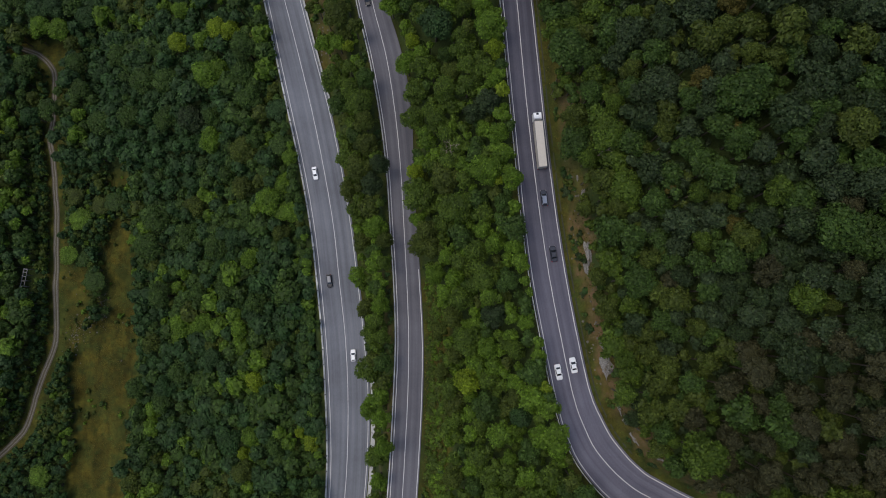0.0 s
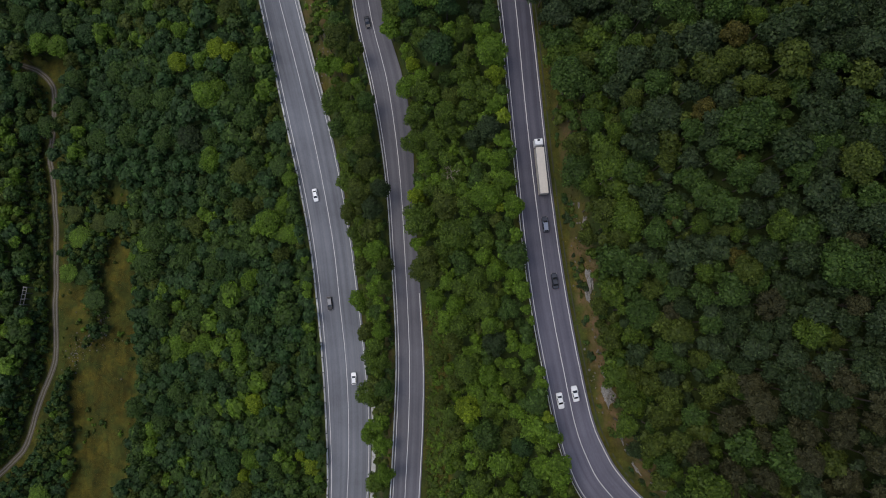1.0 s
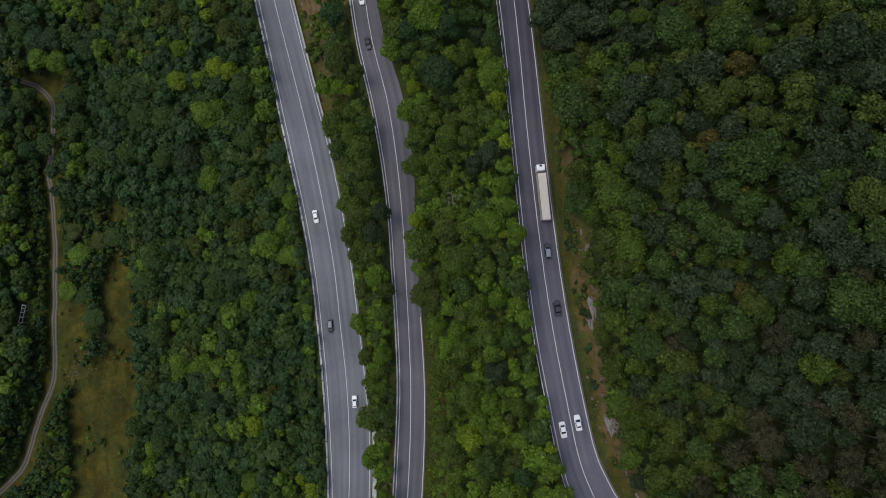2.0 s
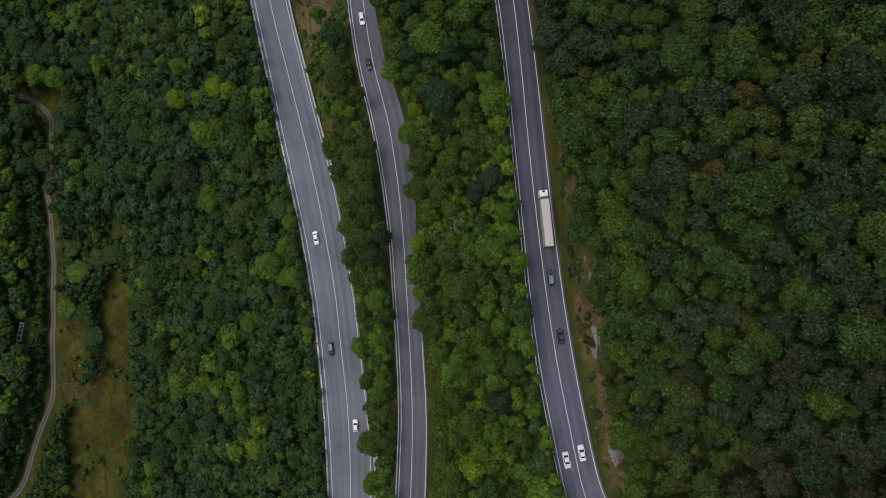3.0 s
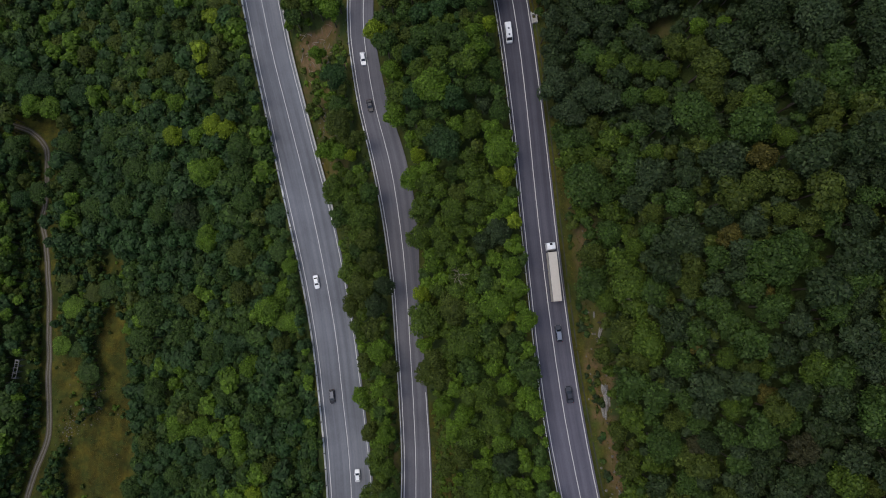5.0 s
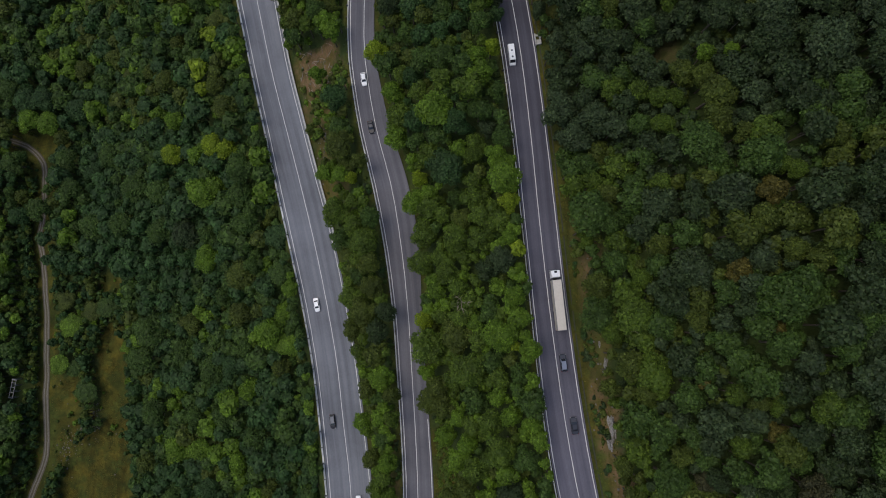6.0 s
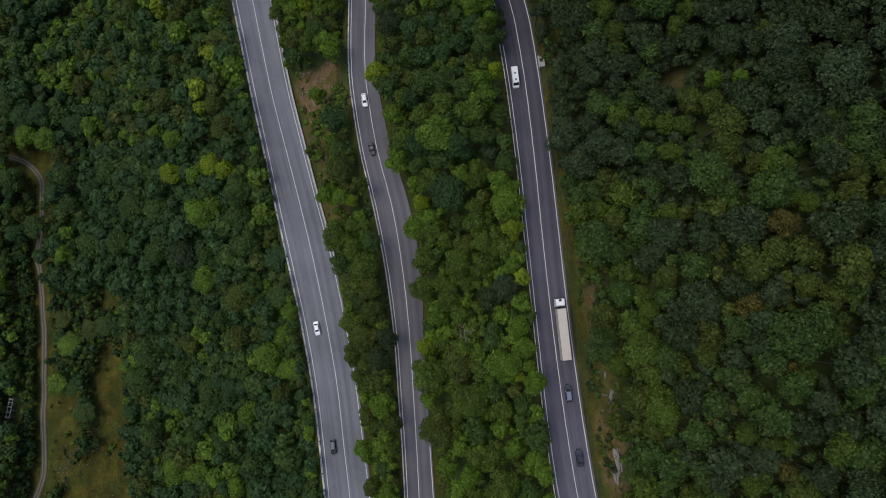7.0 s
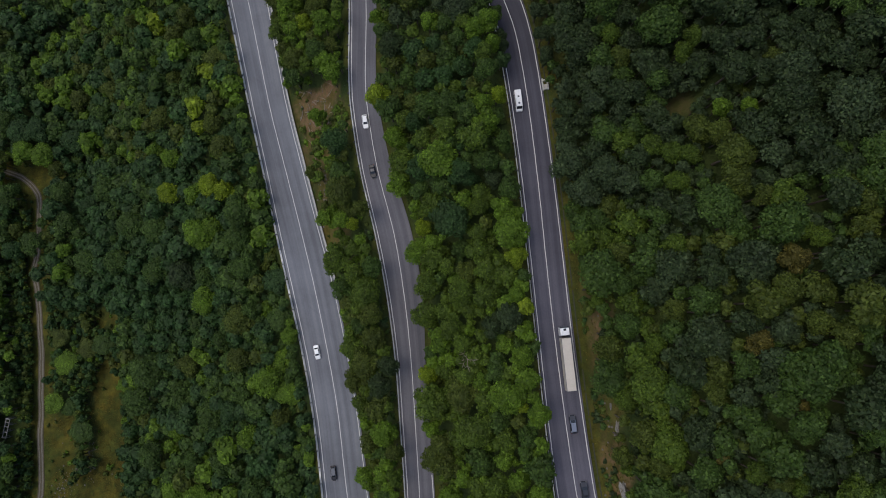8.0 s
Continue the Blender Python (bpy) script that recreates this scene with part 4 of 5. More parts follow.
for k in range(len(CAND)):
    x, y, a, b, c = CAND[k]
    if CLEAR[k]:
        continue
    el = -NL[k] - LOWER[AL[k], 2] if NL[k] < 0 else NL[k] - LOWER[AL[k], 3]
    em = -NM[k] - MIDDLE[AM[k], 2] if NM[k] < 0 else NM[k] - MIDDLE[AM[k], 3]
    eu = -NU[k] - UPPER[AU[k], 2] if NU[k] < 0 else NU[k] - UPPER[AU[k], 3]
    if HILL[k]:
        r = 3.0 + 2.9 * a**1.2
        bank = 2.2 + 2.4 * CLUSTER2[k] if y < 60 else 0.9 if y < 92 else 0.5
        if eu < bank + r * (0.55 if y < 60 else 0.48 if y < 92 else 0.36):
            continue
    elif NL[k] > 0:
        r = 2.3 + 2.8 * a**1.2
    else:
        r = 2.5 + 2.9 * a**1.3
    if FILL[k] or SCRUBBY[k] or (x < -138 and y < 66 and x > by_y(LANE, y)):
        r = 1.4 + 1.1 * a
    if el < (1.5 + r * 0.62 if NL[k] < 0 else 1.4 + r * 0.55):
        continue
    if em < (1.6 + r * 0.8 if NM[k] < 0 else 1.2 + r * 0.55) or (not HILL[k] and eu < 1.2 + r * 0.60):
        continue
    if (NT[k] < ((2.6 if y < 60 else 4.6) + r * 0.85 if x > by_y(LANE, y) else (4.6 if y < 50 else 7.5) + r * 0.8) and x > -203) or (x + 188.5) ** 2 + ((y - 13.6) * 0.62) ** 2 < 24 or (x < -140 and NT[k] < 14 and y < 62 and x > by_y(LANE, y) and CLUSTER2[k] < 0.5):
        continue
    if not room_for(x, y, r, (0.46 if FILL[k] else 0.54) if HILL[k] else (0.53 if FILL[k] else 0.60)):
        continue
    v = 0.42 * b + 0.58 * CLUSTER[k]
    if NL[k] < 0:
        v += 0.09 * np.clip(1 - el / 26, 0, 1) - 0.05 * np.clip((el - 45) / 40, 0, 1)     # brighter young growth along the road, deeper green in the valley
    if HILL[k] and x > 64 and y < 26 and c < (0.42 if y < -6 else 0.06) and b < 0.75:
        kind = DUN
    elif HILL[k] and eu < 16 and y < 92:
        kind = MID if v < 0.36 else MOSS if v < 0.50 else OLIVE if v < 0.60 else DARK_OLIVE if v < 0.62 else MOSS if c < 0.6 else MID
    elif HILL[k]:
        # vignette put into leaf choice: darker kinds far from the road and towards +y
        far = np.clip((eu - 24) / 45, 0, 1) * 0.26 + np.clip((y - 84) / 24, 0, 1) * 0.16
        kind = GREY if v < 0.32 else DARK_OLIVE if v < 0.42 + far else MID if v < 0.56 + far else OLIVE if v < 0.64 + far else GREY if v < 0.72 + far else MOSS if c < 0.22 else RUST if c < 0.235 else MID
    elif NL[k] > 0 and NM[k] < 0:
        kind = OLIVE if v < 0.38 else MOSS if v < 0.52 else FRESH if v < 0.62 else MOSS if v < 0.68 else MID if v < 0.74 else OLIVE
    elif NM[k] > 0 and y > 96:
        kind = GREY if v < 0.36 else MID if v < 0.50 else OLIVE if v < 0.58 else MOSS if v < 0.68 else DEEP if c < 0.5 else MID
    elif NM[k] > 0 and eu < 7.5 and v > 0.40:
        kind = FRESH if c < 0.62 else YELLOW if c < 0.70 else MID
    elif NM[k] > 0:
        kind = OLIVE if v < 0.32 else MOSS if v < 0.48 else FRESH if v < 0.60 else MOSS if v < 0.68 else MID if v < 0.71 + 0.08 * (y > 40) else FRESH if c < 0.4 else OLIVE
    else:
        kind = DEEP if v < 0.30 else BLUE if v < 0.48 else MID if v < 0.64 else FRESH if v < 0.72 else OLIVE if v < 0.78 else DEEP if v < 0.86 else YELLOW if c < 0.35 else MID
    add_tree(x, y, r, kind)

WX, WY = np.array([w[0] for w in WOOD]), np.array([w[1] for w in WOOD])
WZ = land(WX, WY) - 0.2
WNL, WNM, WNU = nearest(LOWER, WX, WY)[0], nearest(MIDDLE, WX, WY)[0], nearest(UPPER, WX, WY)[0]

# Crown shapes, all of radius 3.4 m, shared by the trees.
SIZES = 3.4
NEAR_SHAPES = [crown_shape(100 + i, SIZES, 1350, 0.240, 13 + i % 5, 0.8, 0.9, 0.55) for i in range(5)]
WOOD_SHAPES = [crown_shape(170 + i, SIZES, 640, 0.322, 13 + i % 5, 0.8, 0.9, 0.55) for i in range(5)]
FAR_SHAPES = [crown_shape(200 + i, SIZES, 205, 0.58, 9 + i % 4, 0.85, 0.35) for i in range(6)]
BIG_SHAPES = [crown_shape(150 + i, SIZES, 1550, 0.208, 20 + i % 4, 0.75, 0.9, 0.55) for i in range(4)]
YOUNG_SHAPES = [crown_shape(250 + i, SIZES, 165, 0.72, 6, 0.85, 0.6) for i in range(4)]
PINES = [crown_shape(270 + i, SIZES, 1500, 0.20, 26 + i, 1.05, 1.25, 0.45) for i in range(3)]
TRUNKS = [mesh_of("trunk", *trunk_shape(i, 9.0, 0.24), [BARK], smooth=True) for i in range(4)]
CROWN_MESHES = {}
LOOKS = {MID: ("mid-green", "leafy broadleaf tree"), DEEP: ("deep-green", "leafy broadleaf tree"), BLUE: ("blue-green", "leafy broadleaf tree"), OLIVE: ("olive-green", "leafy broadleaf tree"), YELLOW: ("bright yellow-green", "leafy broadleaf tree"),
         FRESH: ("fresh bright green", "leafy broadleaf tree"), RUST: ("rust-tinged", "leafy broadleaf tree"), DUN: ("dull brownish-green", "rounded pine tree"), DARK_OLIVE: ("dark olive-green", "leafy broadleaf tree"), GREY: ("dull grey-green", "leafy broadleaf tree"), MOSS: ("moss-green", "leafy broadleaf tree")}


def tree_height(r, k):
    low = 0.62 if -17 < WNL[k] < 0 else 0.82 if r < 2.6 else 1.0      # young growth on the embankment below the lower road
    if WX[k] < -138 and WY[k] < 66 and WX[k] > by_y(LANE, WY[k]):
        low = 0.45                                 # thicket shrubs in the valley meadow
    own = 0.9 if k < len(FEATURES) else 2.2 * math.sin(k * 12.9898)
    if WOOD[k][3] == DUN:
        low *= 1.2
    return (6.4 + 1.35 * r + own) * low


def build_tree(k, shape):
    """One tree: an empty at its foot with trunk and crown; shapes are shared."""
    x, y, r, kind = WOOD[k]
    where = "between mountain roads" if WNL[k] > 0 and WNU[k] < 0 else "on the steep hillside" if WNU[k] > 0 else "on the slope below the road"
    tree = tagged(new("tree"), f"{LOOKS[kind][0]} {LOOKS[kind][1]} {where}", "tree", "woodland trees")
    h, s = tree_height(r, k), r / SIZES
    tree.location = (x, y, WZ[k])
    tree.rotation_euler.z = (k * 2.4) % 6.283
    tree.scale = (s, s, h / 10.6)
    part("trunk", TRUNKS[k % 4], tree)
    key = (shape, kind, r > 4.3)
    if key not in CROWN_MESHES:
        v, q, t = PINES[shape % 3] if kind == DUN else BIG_SHAPES[shape % 4] if r > 4.3 else NEAR_SHAPES[shape]
        CROWN_MESHES[key] = mesh_of("crown", v + (0, 0, 8.6), q, [LEAVES[kind]], tris=t)
    part("crown", CROWN_MESHES[key], tree)


strip_trees = [k for k in range(len(WOOD)) if WNL[k] > 0 and WNU[k] < 0 and -62 < WY[k] < 165]
edge_trees = [k for k in range(len(WOOD)) if WNU[k] > 0 and WNU[k] < 26 and -50 < WY[k] < 130]
SINGLE = list(dict.fromkeys(list(range(len(FEATURES))) + sorted(strip_trees, key=lambda k: -WOOD[k][2])[:230] + [k for k in edge_trees if WOOD[k][2] > 2.62]))[:340]
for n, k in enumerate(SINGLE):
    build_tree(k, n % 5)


def scatter(name, plants, label, category):
    """Many plants beyond counting, in one mesh. plants: shape, x, y, z of the crown's middle, width scale, height scale, turn, foliage, foot height or None."""
    verts, quads, tris, of_quads, of_tris, n = [], [], [], [], [], 0
    for (v, q, t), x, y, z, wide, high, turn, kind, foot in plants:
        c, d = math.cos(turn) * wide, math.sin(turn) * wide
        p = np.empty_like(v)
        p[:, 0], p[:, 1], p[:, 2] = v[:, 0] * c - v[:, 1] * d + x, v[:, 0] * d + v[:, 1] * c + y, v[:, 2] * high + z
        verts.append(p)
        quads.append(q + n)
        tris.append(t + n)
        of_quads.append(np.full(len(q), kind))
        of_tris.append(np.full(len(t), kind))
        n += len(v)
        if foot is not None:
            tv, tq = stem([(x, y, foot - 0.8), (x, y, z)], [0.26, 0.12], 4)
            verts.append(tv)
            quads.append(tq + n)
            of_quads.append(np.full(len(tq), len(LEAVES)))
            n += len(tv)
    me = mesh_of(name, np.concatenate(verts), np.concatenate(quads), LEAVES + [BARK], np.concatenate(of_quads + of_tris), tris=np.concatenate(tris))
    tagged(new(name, me), label, category, kind="stuff")


def build_woods(name, ks, shapes, label):
    plants = []
    for k in ks:
        x, y, r, kind = WOOD[k]
        shape = PINES[k % 3] if kind == DUN else BIG_SHAPES[k % 4] if r > 4.6 and shapes is WOOD_SHAPES else shapes[k % len(shapes)] if r > 2.62 else YOUNG_SHAPES[k % 4]
        s, h = r / SIZES, tree_height(r, k)
        plants.append((shape, x, y, WZ[k] + h - r * 0.55, s, s * (0.85 + 0.3 * ((k * 0.618) % 1)), k * 2.4, kind, WZ[k]))
    scatter(name, plants, label, "woodland")


rest = sorted(set(range(len(WOOD))) - set(SINGLE))
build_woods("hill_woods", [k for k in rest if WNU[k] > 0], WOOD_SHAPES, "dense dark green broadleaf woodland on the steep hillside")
build_woods("roadside_woods", [k for k in rest if WNU[k] <= 0 and WNL[k] > 0], WOOD_SHAPES, "dense green broadleaf trees between the mountain roads")
build_woods("slope_woods", [k for k in rest if WNL[k] <= 0], FAR_SHAPES, "dense mixed green woodland on the slope below the road")


# ================= vehicles =================
def build_wheel(parent, x, y, r, w):
    ring = np.arange(14) / 14 * 2 * math.pi

    def drum(profile):
        s = [np.c_[np.full(14, x + u), y + np.cos(ring) * v, r + np.sin(ring) * v] for u, v in profile]
        return sweep(s)

    tyre = part("tyre", mesh_of("tyre", *drum([(-w / 2, r * 0.72), (-w / 2, r * 0.94), (-w * 0.3, r), (w * 0.3, r), (w / 2, r * 0.94), (w / 2, r * 0.72)]), [RUBBER]), parent)
    part("rim", mesh_of("rim", *drum([(-w * 0.42, r * 0.70), (w * 0.42, r * 0.70)]), [ALLOY]), tyre)


def panel(name, corners, material, parent, label="", thick=0.02):
    """A thin solid pane on four corners, standing a little proud."""
    c = np.array(corners, float)
    nrm = np.cross(c[1] - c[0], c[2] - c[0])
    nrm /= np.linalg.norm(nrm)
    verts, quads = sweep(np.stack([c - nrm * thick, c + nrm * thick]))
    return part(name, mesh_of(name, verts, quads, [material]), parent, label)


def car_body(length, width, hood, cowl_z, nose_z, tail_z):
    """Lower body: a shaped hull with rounded plan, sloping bonnet and boot; +y is ahead."""
    half, secs = length / 2, []
    for y, w, z in ((-half, 0.80, tail_z - 0.10), (-half + 0.12, 0.93, tail_z), (-half + 0.9, 1.0, tail_z + 0.04), (-0.2, 1.0, cowl_z), (half - hood, 1.0, cowl_z), (half - 0.55, 0.97, nose_z + 0.06), (half - 0.16, 0.88, nose_z), (half, 0.70, nose_z - 0.14)):
        a = w * width / 2
        secs.append([(-a * 0.92, y, 0.24), (-a, y, 0.42), (-a, y, z - 0.16), (-a * 0.86, y, z), (a * 0.86, y, z), (a, y, z - 0.16), (a, y, 0.42), (a * 0.92, y, 0.24)])
    return sweep(np.array(secs))


def build_car(x, y, z, turn, paint, label, length=4.4, width=1.80, height=1.46, kind="saloon", roof=None, group="cars"):
    car = tagged(new("car"), label, "car", group)
    car.matrix_world = pose(x, y, z, 0, 0, turn)
    half, hood = length / 2, 1.15
    body = part("body", mesh_of("body", *car_body(length, width, hood, 0.93, 0.78, 0.92 if kind == "saloon" else 0.96), [paint], smooth=False), car)
    back = -half + (0.78 if kind == "saloon" else 0.22)
    front = half - hood - 0.02
    r0, r1 = back + (0.62 if kind == "saloon" else 0.42), front - 0.72
    a, b = width * 0.46, width * 0.335
    cabin = [[(-a, back, 0.90), (a, back, 0.90), (a, front, 0.92), (-a, front, 0.92)], [(-b, r0, height), (b, r0, height), (b, r1, height), (-b, r1, height)]]
    bm = bmesh.new()
    vs = [bm.verts.new(p) for ring in cabin for p in ring]
    for f in ((4, 5, 6, 7), (0, 1, 5, 4), (1, 2, 6, 5), (2, 3, 7, 6), (3, 0, 4, 7), (3, 2, 1, 0)):
        bm.faces.new([vs[i] for i in f])
    bmesh.ops.bevel(bm, geom=bm.edges[:], offset=0.06, segments=2, affect="EDGES")
    part("roof", bm_mesh("roof", bm, roof or paint), car)
    lo, hi = [np.array(p) for p in cabin[0]], [np.array(p) for p in cabin[1]]

    def pane(name, p, q, u0, u1, v0, v1):
        def at(u, v):
            return (lo[p] * (1 - u) + lo[q] * u) * (1 - v) + (hi[p] * (1 - u) + hi[q] * u) * v
        panel(name, [at(u0, v0), at(u1, v0), at(u1, v1), at(u0, v1)], GLASS, car, "dark tinted glass")

    pane("windscreen", 2, 3, 0.08, 0.92, 0.10, 0.92)
    pane("rear_window", 0, 1, 0.10, 0.90, 0.15, 0.90)
    for p, q in ((1, 2), (3, 0)):
        pane("side_window", p, q, 0.16 if p == 1 else 0.50, 0.50 if p == 1 else 0.84, 0.18, 0.86)
        pane("side_window", p, q, 0.53 if p == 1 else 0.20, 0.82 if p == 1 else 0.47, 0.18, 0.86)
    for side in (-1, 1):
        for wy in (half - 0.85, -half + 0.82):
            build_wheel(car, side * (width / 2 - 0.09), wy, 0.32, 0.21)
        part("headlight", bm_mesh("headlight", box_bm(side * width * 0.34 - 0.19, side * width * 0.34 + 0.19, half - 0.24, half - 0.07, 0.58, 0.70, 0.03), LAMP_CLEAR), car, "clear headlight")
        part("tail_light", bm_mesh("tail_light", box_bm(side * width * 0.38 - 0.13, side * width * 0.38 + 0.13, -half - 0.02, -half + 0.10, 0.62, 0.80, 0.02), LAMP_RED), car, "red tail light")
        part("wing_mirror", bm_mesh("wing_mirror", box_bm(side * (width / 2 + 0.07) - 0.09, side * (width / 2 + 0.07) + 0.09, front - 0.42, front - 0.26, 0.92, 1.05, 0.03), paint), car)
    part("underbody", bm_mesh("underbody", box_bm(-width * 0.44, width * 0.44, -half + 0.15, half - 0.2, 0.16, 0.30), UNDER), car)


def build_van(x, y, z, turn):
    van = tagged(new("minibus"), "white minibus with dark windscreen and roof vents", "minibus")
    van.matrix_world = pose(x, y, z, 0, 0, turn)
    secs = []
    for yy, w, top in ((-2.95, 0.94, 2.30), (-2.80, 1.0, 2.42), (0.0, 1.0, 2.46), (1.55, 1.0, 2.40), (1.85, 0.99, 2.28), (2.45, 0.97, 1.28), (2.85, 0.92, 1.10), (3.0, 0.84, 0.90)):
        a = 1.0 * w
        secs.append([(-a * 0.95, yy, 0.28), (-a, yy, 0.5), (-a * 0.97, yy, top - 0.35 if top > 1.5 else top - 0.15), (-a * 0.82, yy, top), (a * 0.82, yy, top), (a * 0.97, yy, top - 0.35 if top > 1.5 else top - 0.15), (a, yy, 0.5), (a * 0.95, yy, 0.28)])
    part("body", mesh_of("body", *sweep(np.array(secs)), [PAINT_WHITE]), van)
    panel("windscreen", [(-0.80, 2.42, 1.36), (0.80, 2.42, 1.36), (0.76, 1.90, 2.20), (-0.76, 1.90, 2.20)], GLASS, van, "dark tinted glass")
    for side in (-1, 1):
        for y0, y1 in ((-2.6, -1.3), (-1.2, 0.1), (0.2, 1.5)):
            panel("side_window", [(side * 0.995, y0, 1.25), (side * 0.995, y1, 1.25), (side * 0.97, y1, 1.95), (side * 0.97, y0, 1.95)], GLASS, van, "dark tinted glass")
        for wy in (1.95, -1.85):
            build_wheel(van, side * 0.90, wy, 0.35, 0.24)
        part("headlight", bm_mesh("headlight", box_bm(side * 0.66 - 0.17, side * 0.66 + 0.17, 2.74, 2.94, 0.72, 0.90, 0.03), LAMP_CLEAR), van, "clear headlight")
        part("wing_mirror", bm_mesh("wing_mirror", box_bm(side * 1.14 - 0.10, side * 1.14 + 0.10, 1.95, 2.12, 1.30, 1.65, 0.04), UNDER), van, "black wing mirror")
    for yy in (1.0, -0.9):
        part("roof_vent", bm_mesh("roof_vent", box_bm(-0.28, 0.28, yy - 0.28, yy + 0.28, 2.42, 2.56, 0.05, (0.05, 0.05, 0.05, 0.05)), PAINT_GREY), van, "small grey roof vent")
    part("underbody", bm_mesh("underbody", box_bm(-0.85, 0.85, -2.8, 2.7, 0.18, 0.34), UNDER), van)


def build_truck(x, y, z, turn):
    truck = tagged(new("articulated_lorry"), "white tractor unit with a long cream box trailer", "lorry")
    truck.matrix_world = pose(x, y, z, 0, 0, turn)
    cab = part("cab", bm_mesh("cab", box_bm(-1.24, 1.24, 5.95, 8.20, 0.75, 3.55, 0.14, (0.06, 0.06, 0.12, 0.22), 2), PAINT_WHITE), truck, "white tractor cab")
    part("roof_deflector", bm_mesh("roof_deflector", box_bm(-1.10, 1.10, 6.15, 7.25, 3.52, 3.92, 0.08, (0.08, 0.08, 0.05, 0.75)), PAINT_WHITE), cab)
    part("roof_hatch", bm_mesh("roof_hatch", box_bm(-0.36, 0.36, 7.28, 7.86, 3.50, 3.62, 0.04), GLASS), cab, "dark tinted roof hatch")
    panel("windscreen", [(-1.05, 8.20, 1.85), (1.05, 8.20, 1.85), (1.0, 8.06, 2.85), (-1.0, 8.06, 2.85)], GLASS, cab, "dark tinted glass")
    part("bumper", bm_mesh("bumper", box_bm(-1.24, 1.24, 8.05, 8.34, 0.35, 1.0, 0.08), PAINT_GREY), truck)
    part("chassis", bm_mesh("chassis", box_bm(-0.45, 0.45, -7.9, 8.0, 0.62, 0.98, 0.03), UNDER), truck)
    trailer = part("trailer_box", bm_mesh("trailer_box", box_bm(-1.27, 1.27, -8.25, 5.35, 1.12, 4.0, 0.05), TARP), truck, "long cream box trailer")
    for k in range(13):
        yy = -7.6 + k * 1.0
        part("roof_rib", bm_mesh("roof_rib", box_bm(-1.22, 1.22, yy - 0.03, yy + 0.03, 3.98, 4.015, 0.01), TARP), trailer)
    for side in (-1, 1):
        part("side_rail", bm_mesh("side_rail", box_bm(side * 1.24 - 0.05, side * 1.24 + 0.05, -8.25, 5.35, 3.95, 4.05, 0.015), PAINT_GREY), trailer)
        for wy in (7.2, 3.6):
            build_wheel(truck, side * 1.05, wy, 0.50, 0.34)
        for wy in (-3.9, -5.2, -6.5):
            build_wheel(truck, side * 1.05, wy, 0.50, 0.38)
        part("wing_mirror", bm_mesh("wing_mirror", box_bm(side * 1.40 - 0.09, side * 1.40 + 0.09, 7.75, 7.92, 2.0, 2.8, 0.04), UNDER), truck, "tall black wing mirror")
        part("tail_light", bm_mesh("tail_light", box_bm(side * 1.0 - 0.20, side * 1.0 + 0.20, -8.32, -8.22, 0.90, 1.06, 0.02), LAMP_RED), truck, "red tail light")
        part("side_guard", bm_mesh("side_guard", box_bm(side * 1.18 - 0.03, side * 1.18 + 0.03, -3.0, 2.6, 0.55, 1.0, 0.01), PAINT_GREY), truck)


def on_road(line, height, y, off):
    """A place on a road: x, y, z and the heading, at an offset from the centre line."""
    run = line if line is not UPPER else UPPER_X
    order = np.argsort(run[:, 1])
    k = order[np.argmin(np.abs(run[order, 1] - y))]
    side = across(run)[k]
    x = by_y(run, y)
    return x + side[0] * off, y + side[1] * off, float(height(y)) + 0.01, math.degrees(math.atan2(side[1], side[0]))


for y, off, paint, label, more in (
    (31.6, 1.75, PAINT_DARK, "dark blue-grey estate car with a slate roof on the upper road", dict(kind="estate", length=4.7, roof=PAINT_SLATE)),
    (15.1, 2.1, PAINT_DARK, "dark blue-grey saloon car on the upper road", dict(length=4.5)),
    (-16.2, 1.75, PAINT_WHITE, "white saloon car on the upper road bend", dict(length=4.3)),
):
    build_car(*on_road(UPPER, upper_z, y, off), paint, label, **more)
x, y, z, turn = on_road(UPPER, upper_z, -17.3, -2.7)
build_car(x, y, z, turn + 180, PAINT_WHITE, "white saloon car beside the upper road guard rail", length=4.4)
x, y, z, turn = on_road(UPPER, upper_z, 121.1, -2.9)
build_van(x, y, z, turn + 180)
build_truck(*on_road(UPPER, upper_z, 48.6, 2.15))
x, y, z, turn = on_road(LOWER, lower_z, 48.9, -3.3)
build_car(x, y, z, turn + 180, PAINT_WHITE, "white saloon car on the lower road", length=4.7)
x, y, z, turn = on_road(LOWER, lower_z, 9.8, -3.4)
build_car(x, y, z, turn + 180, PAINT_BLACK, "black hatchback car with a grey roof on the lower road", length=4.7, kind="hatch", roof=PAINT_GREY)
build_car(*on_road(LOWER, lower_z, -16.8, 2.5), PAINT_WHITE, "white hatchback car with dark windows on the lower road", length=4.1, kind="hatch")
x, y, z, turn = on_road(MIDDLE, middle_z, 121.5, -1.2)
build_car(x, y, z, turn + 180, PAINT_WHITE, "white estate car on the middle road", length=4.4, kind="hatch")
x, y, z, turn = on_road(MIDDLE, middle_z, 105.6, -1.6)
build_car(x, y, z, turn + 180, PAINT_BLACK, "black saloon car on the middle road", length=4.2, roof=PAINT_DARK)


# ================= small things =================
def ground_at(x, y):
    return float(land([x], [y])[0])


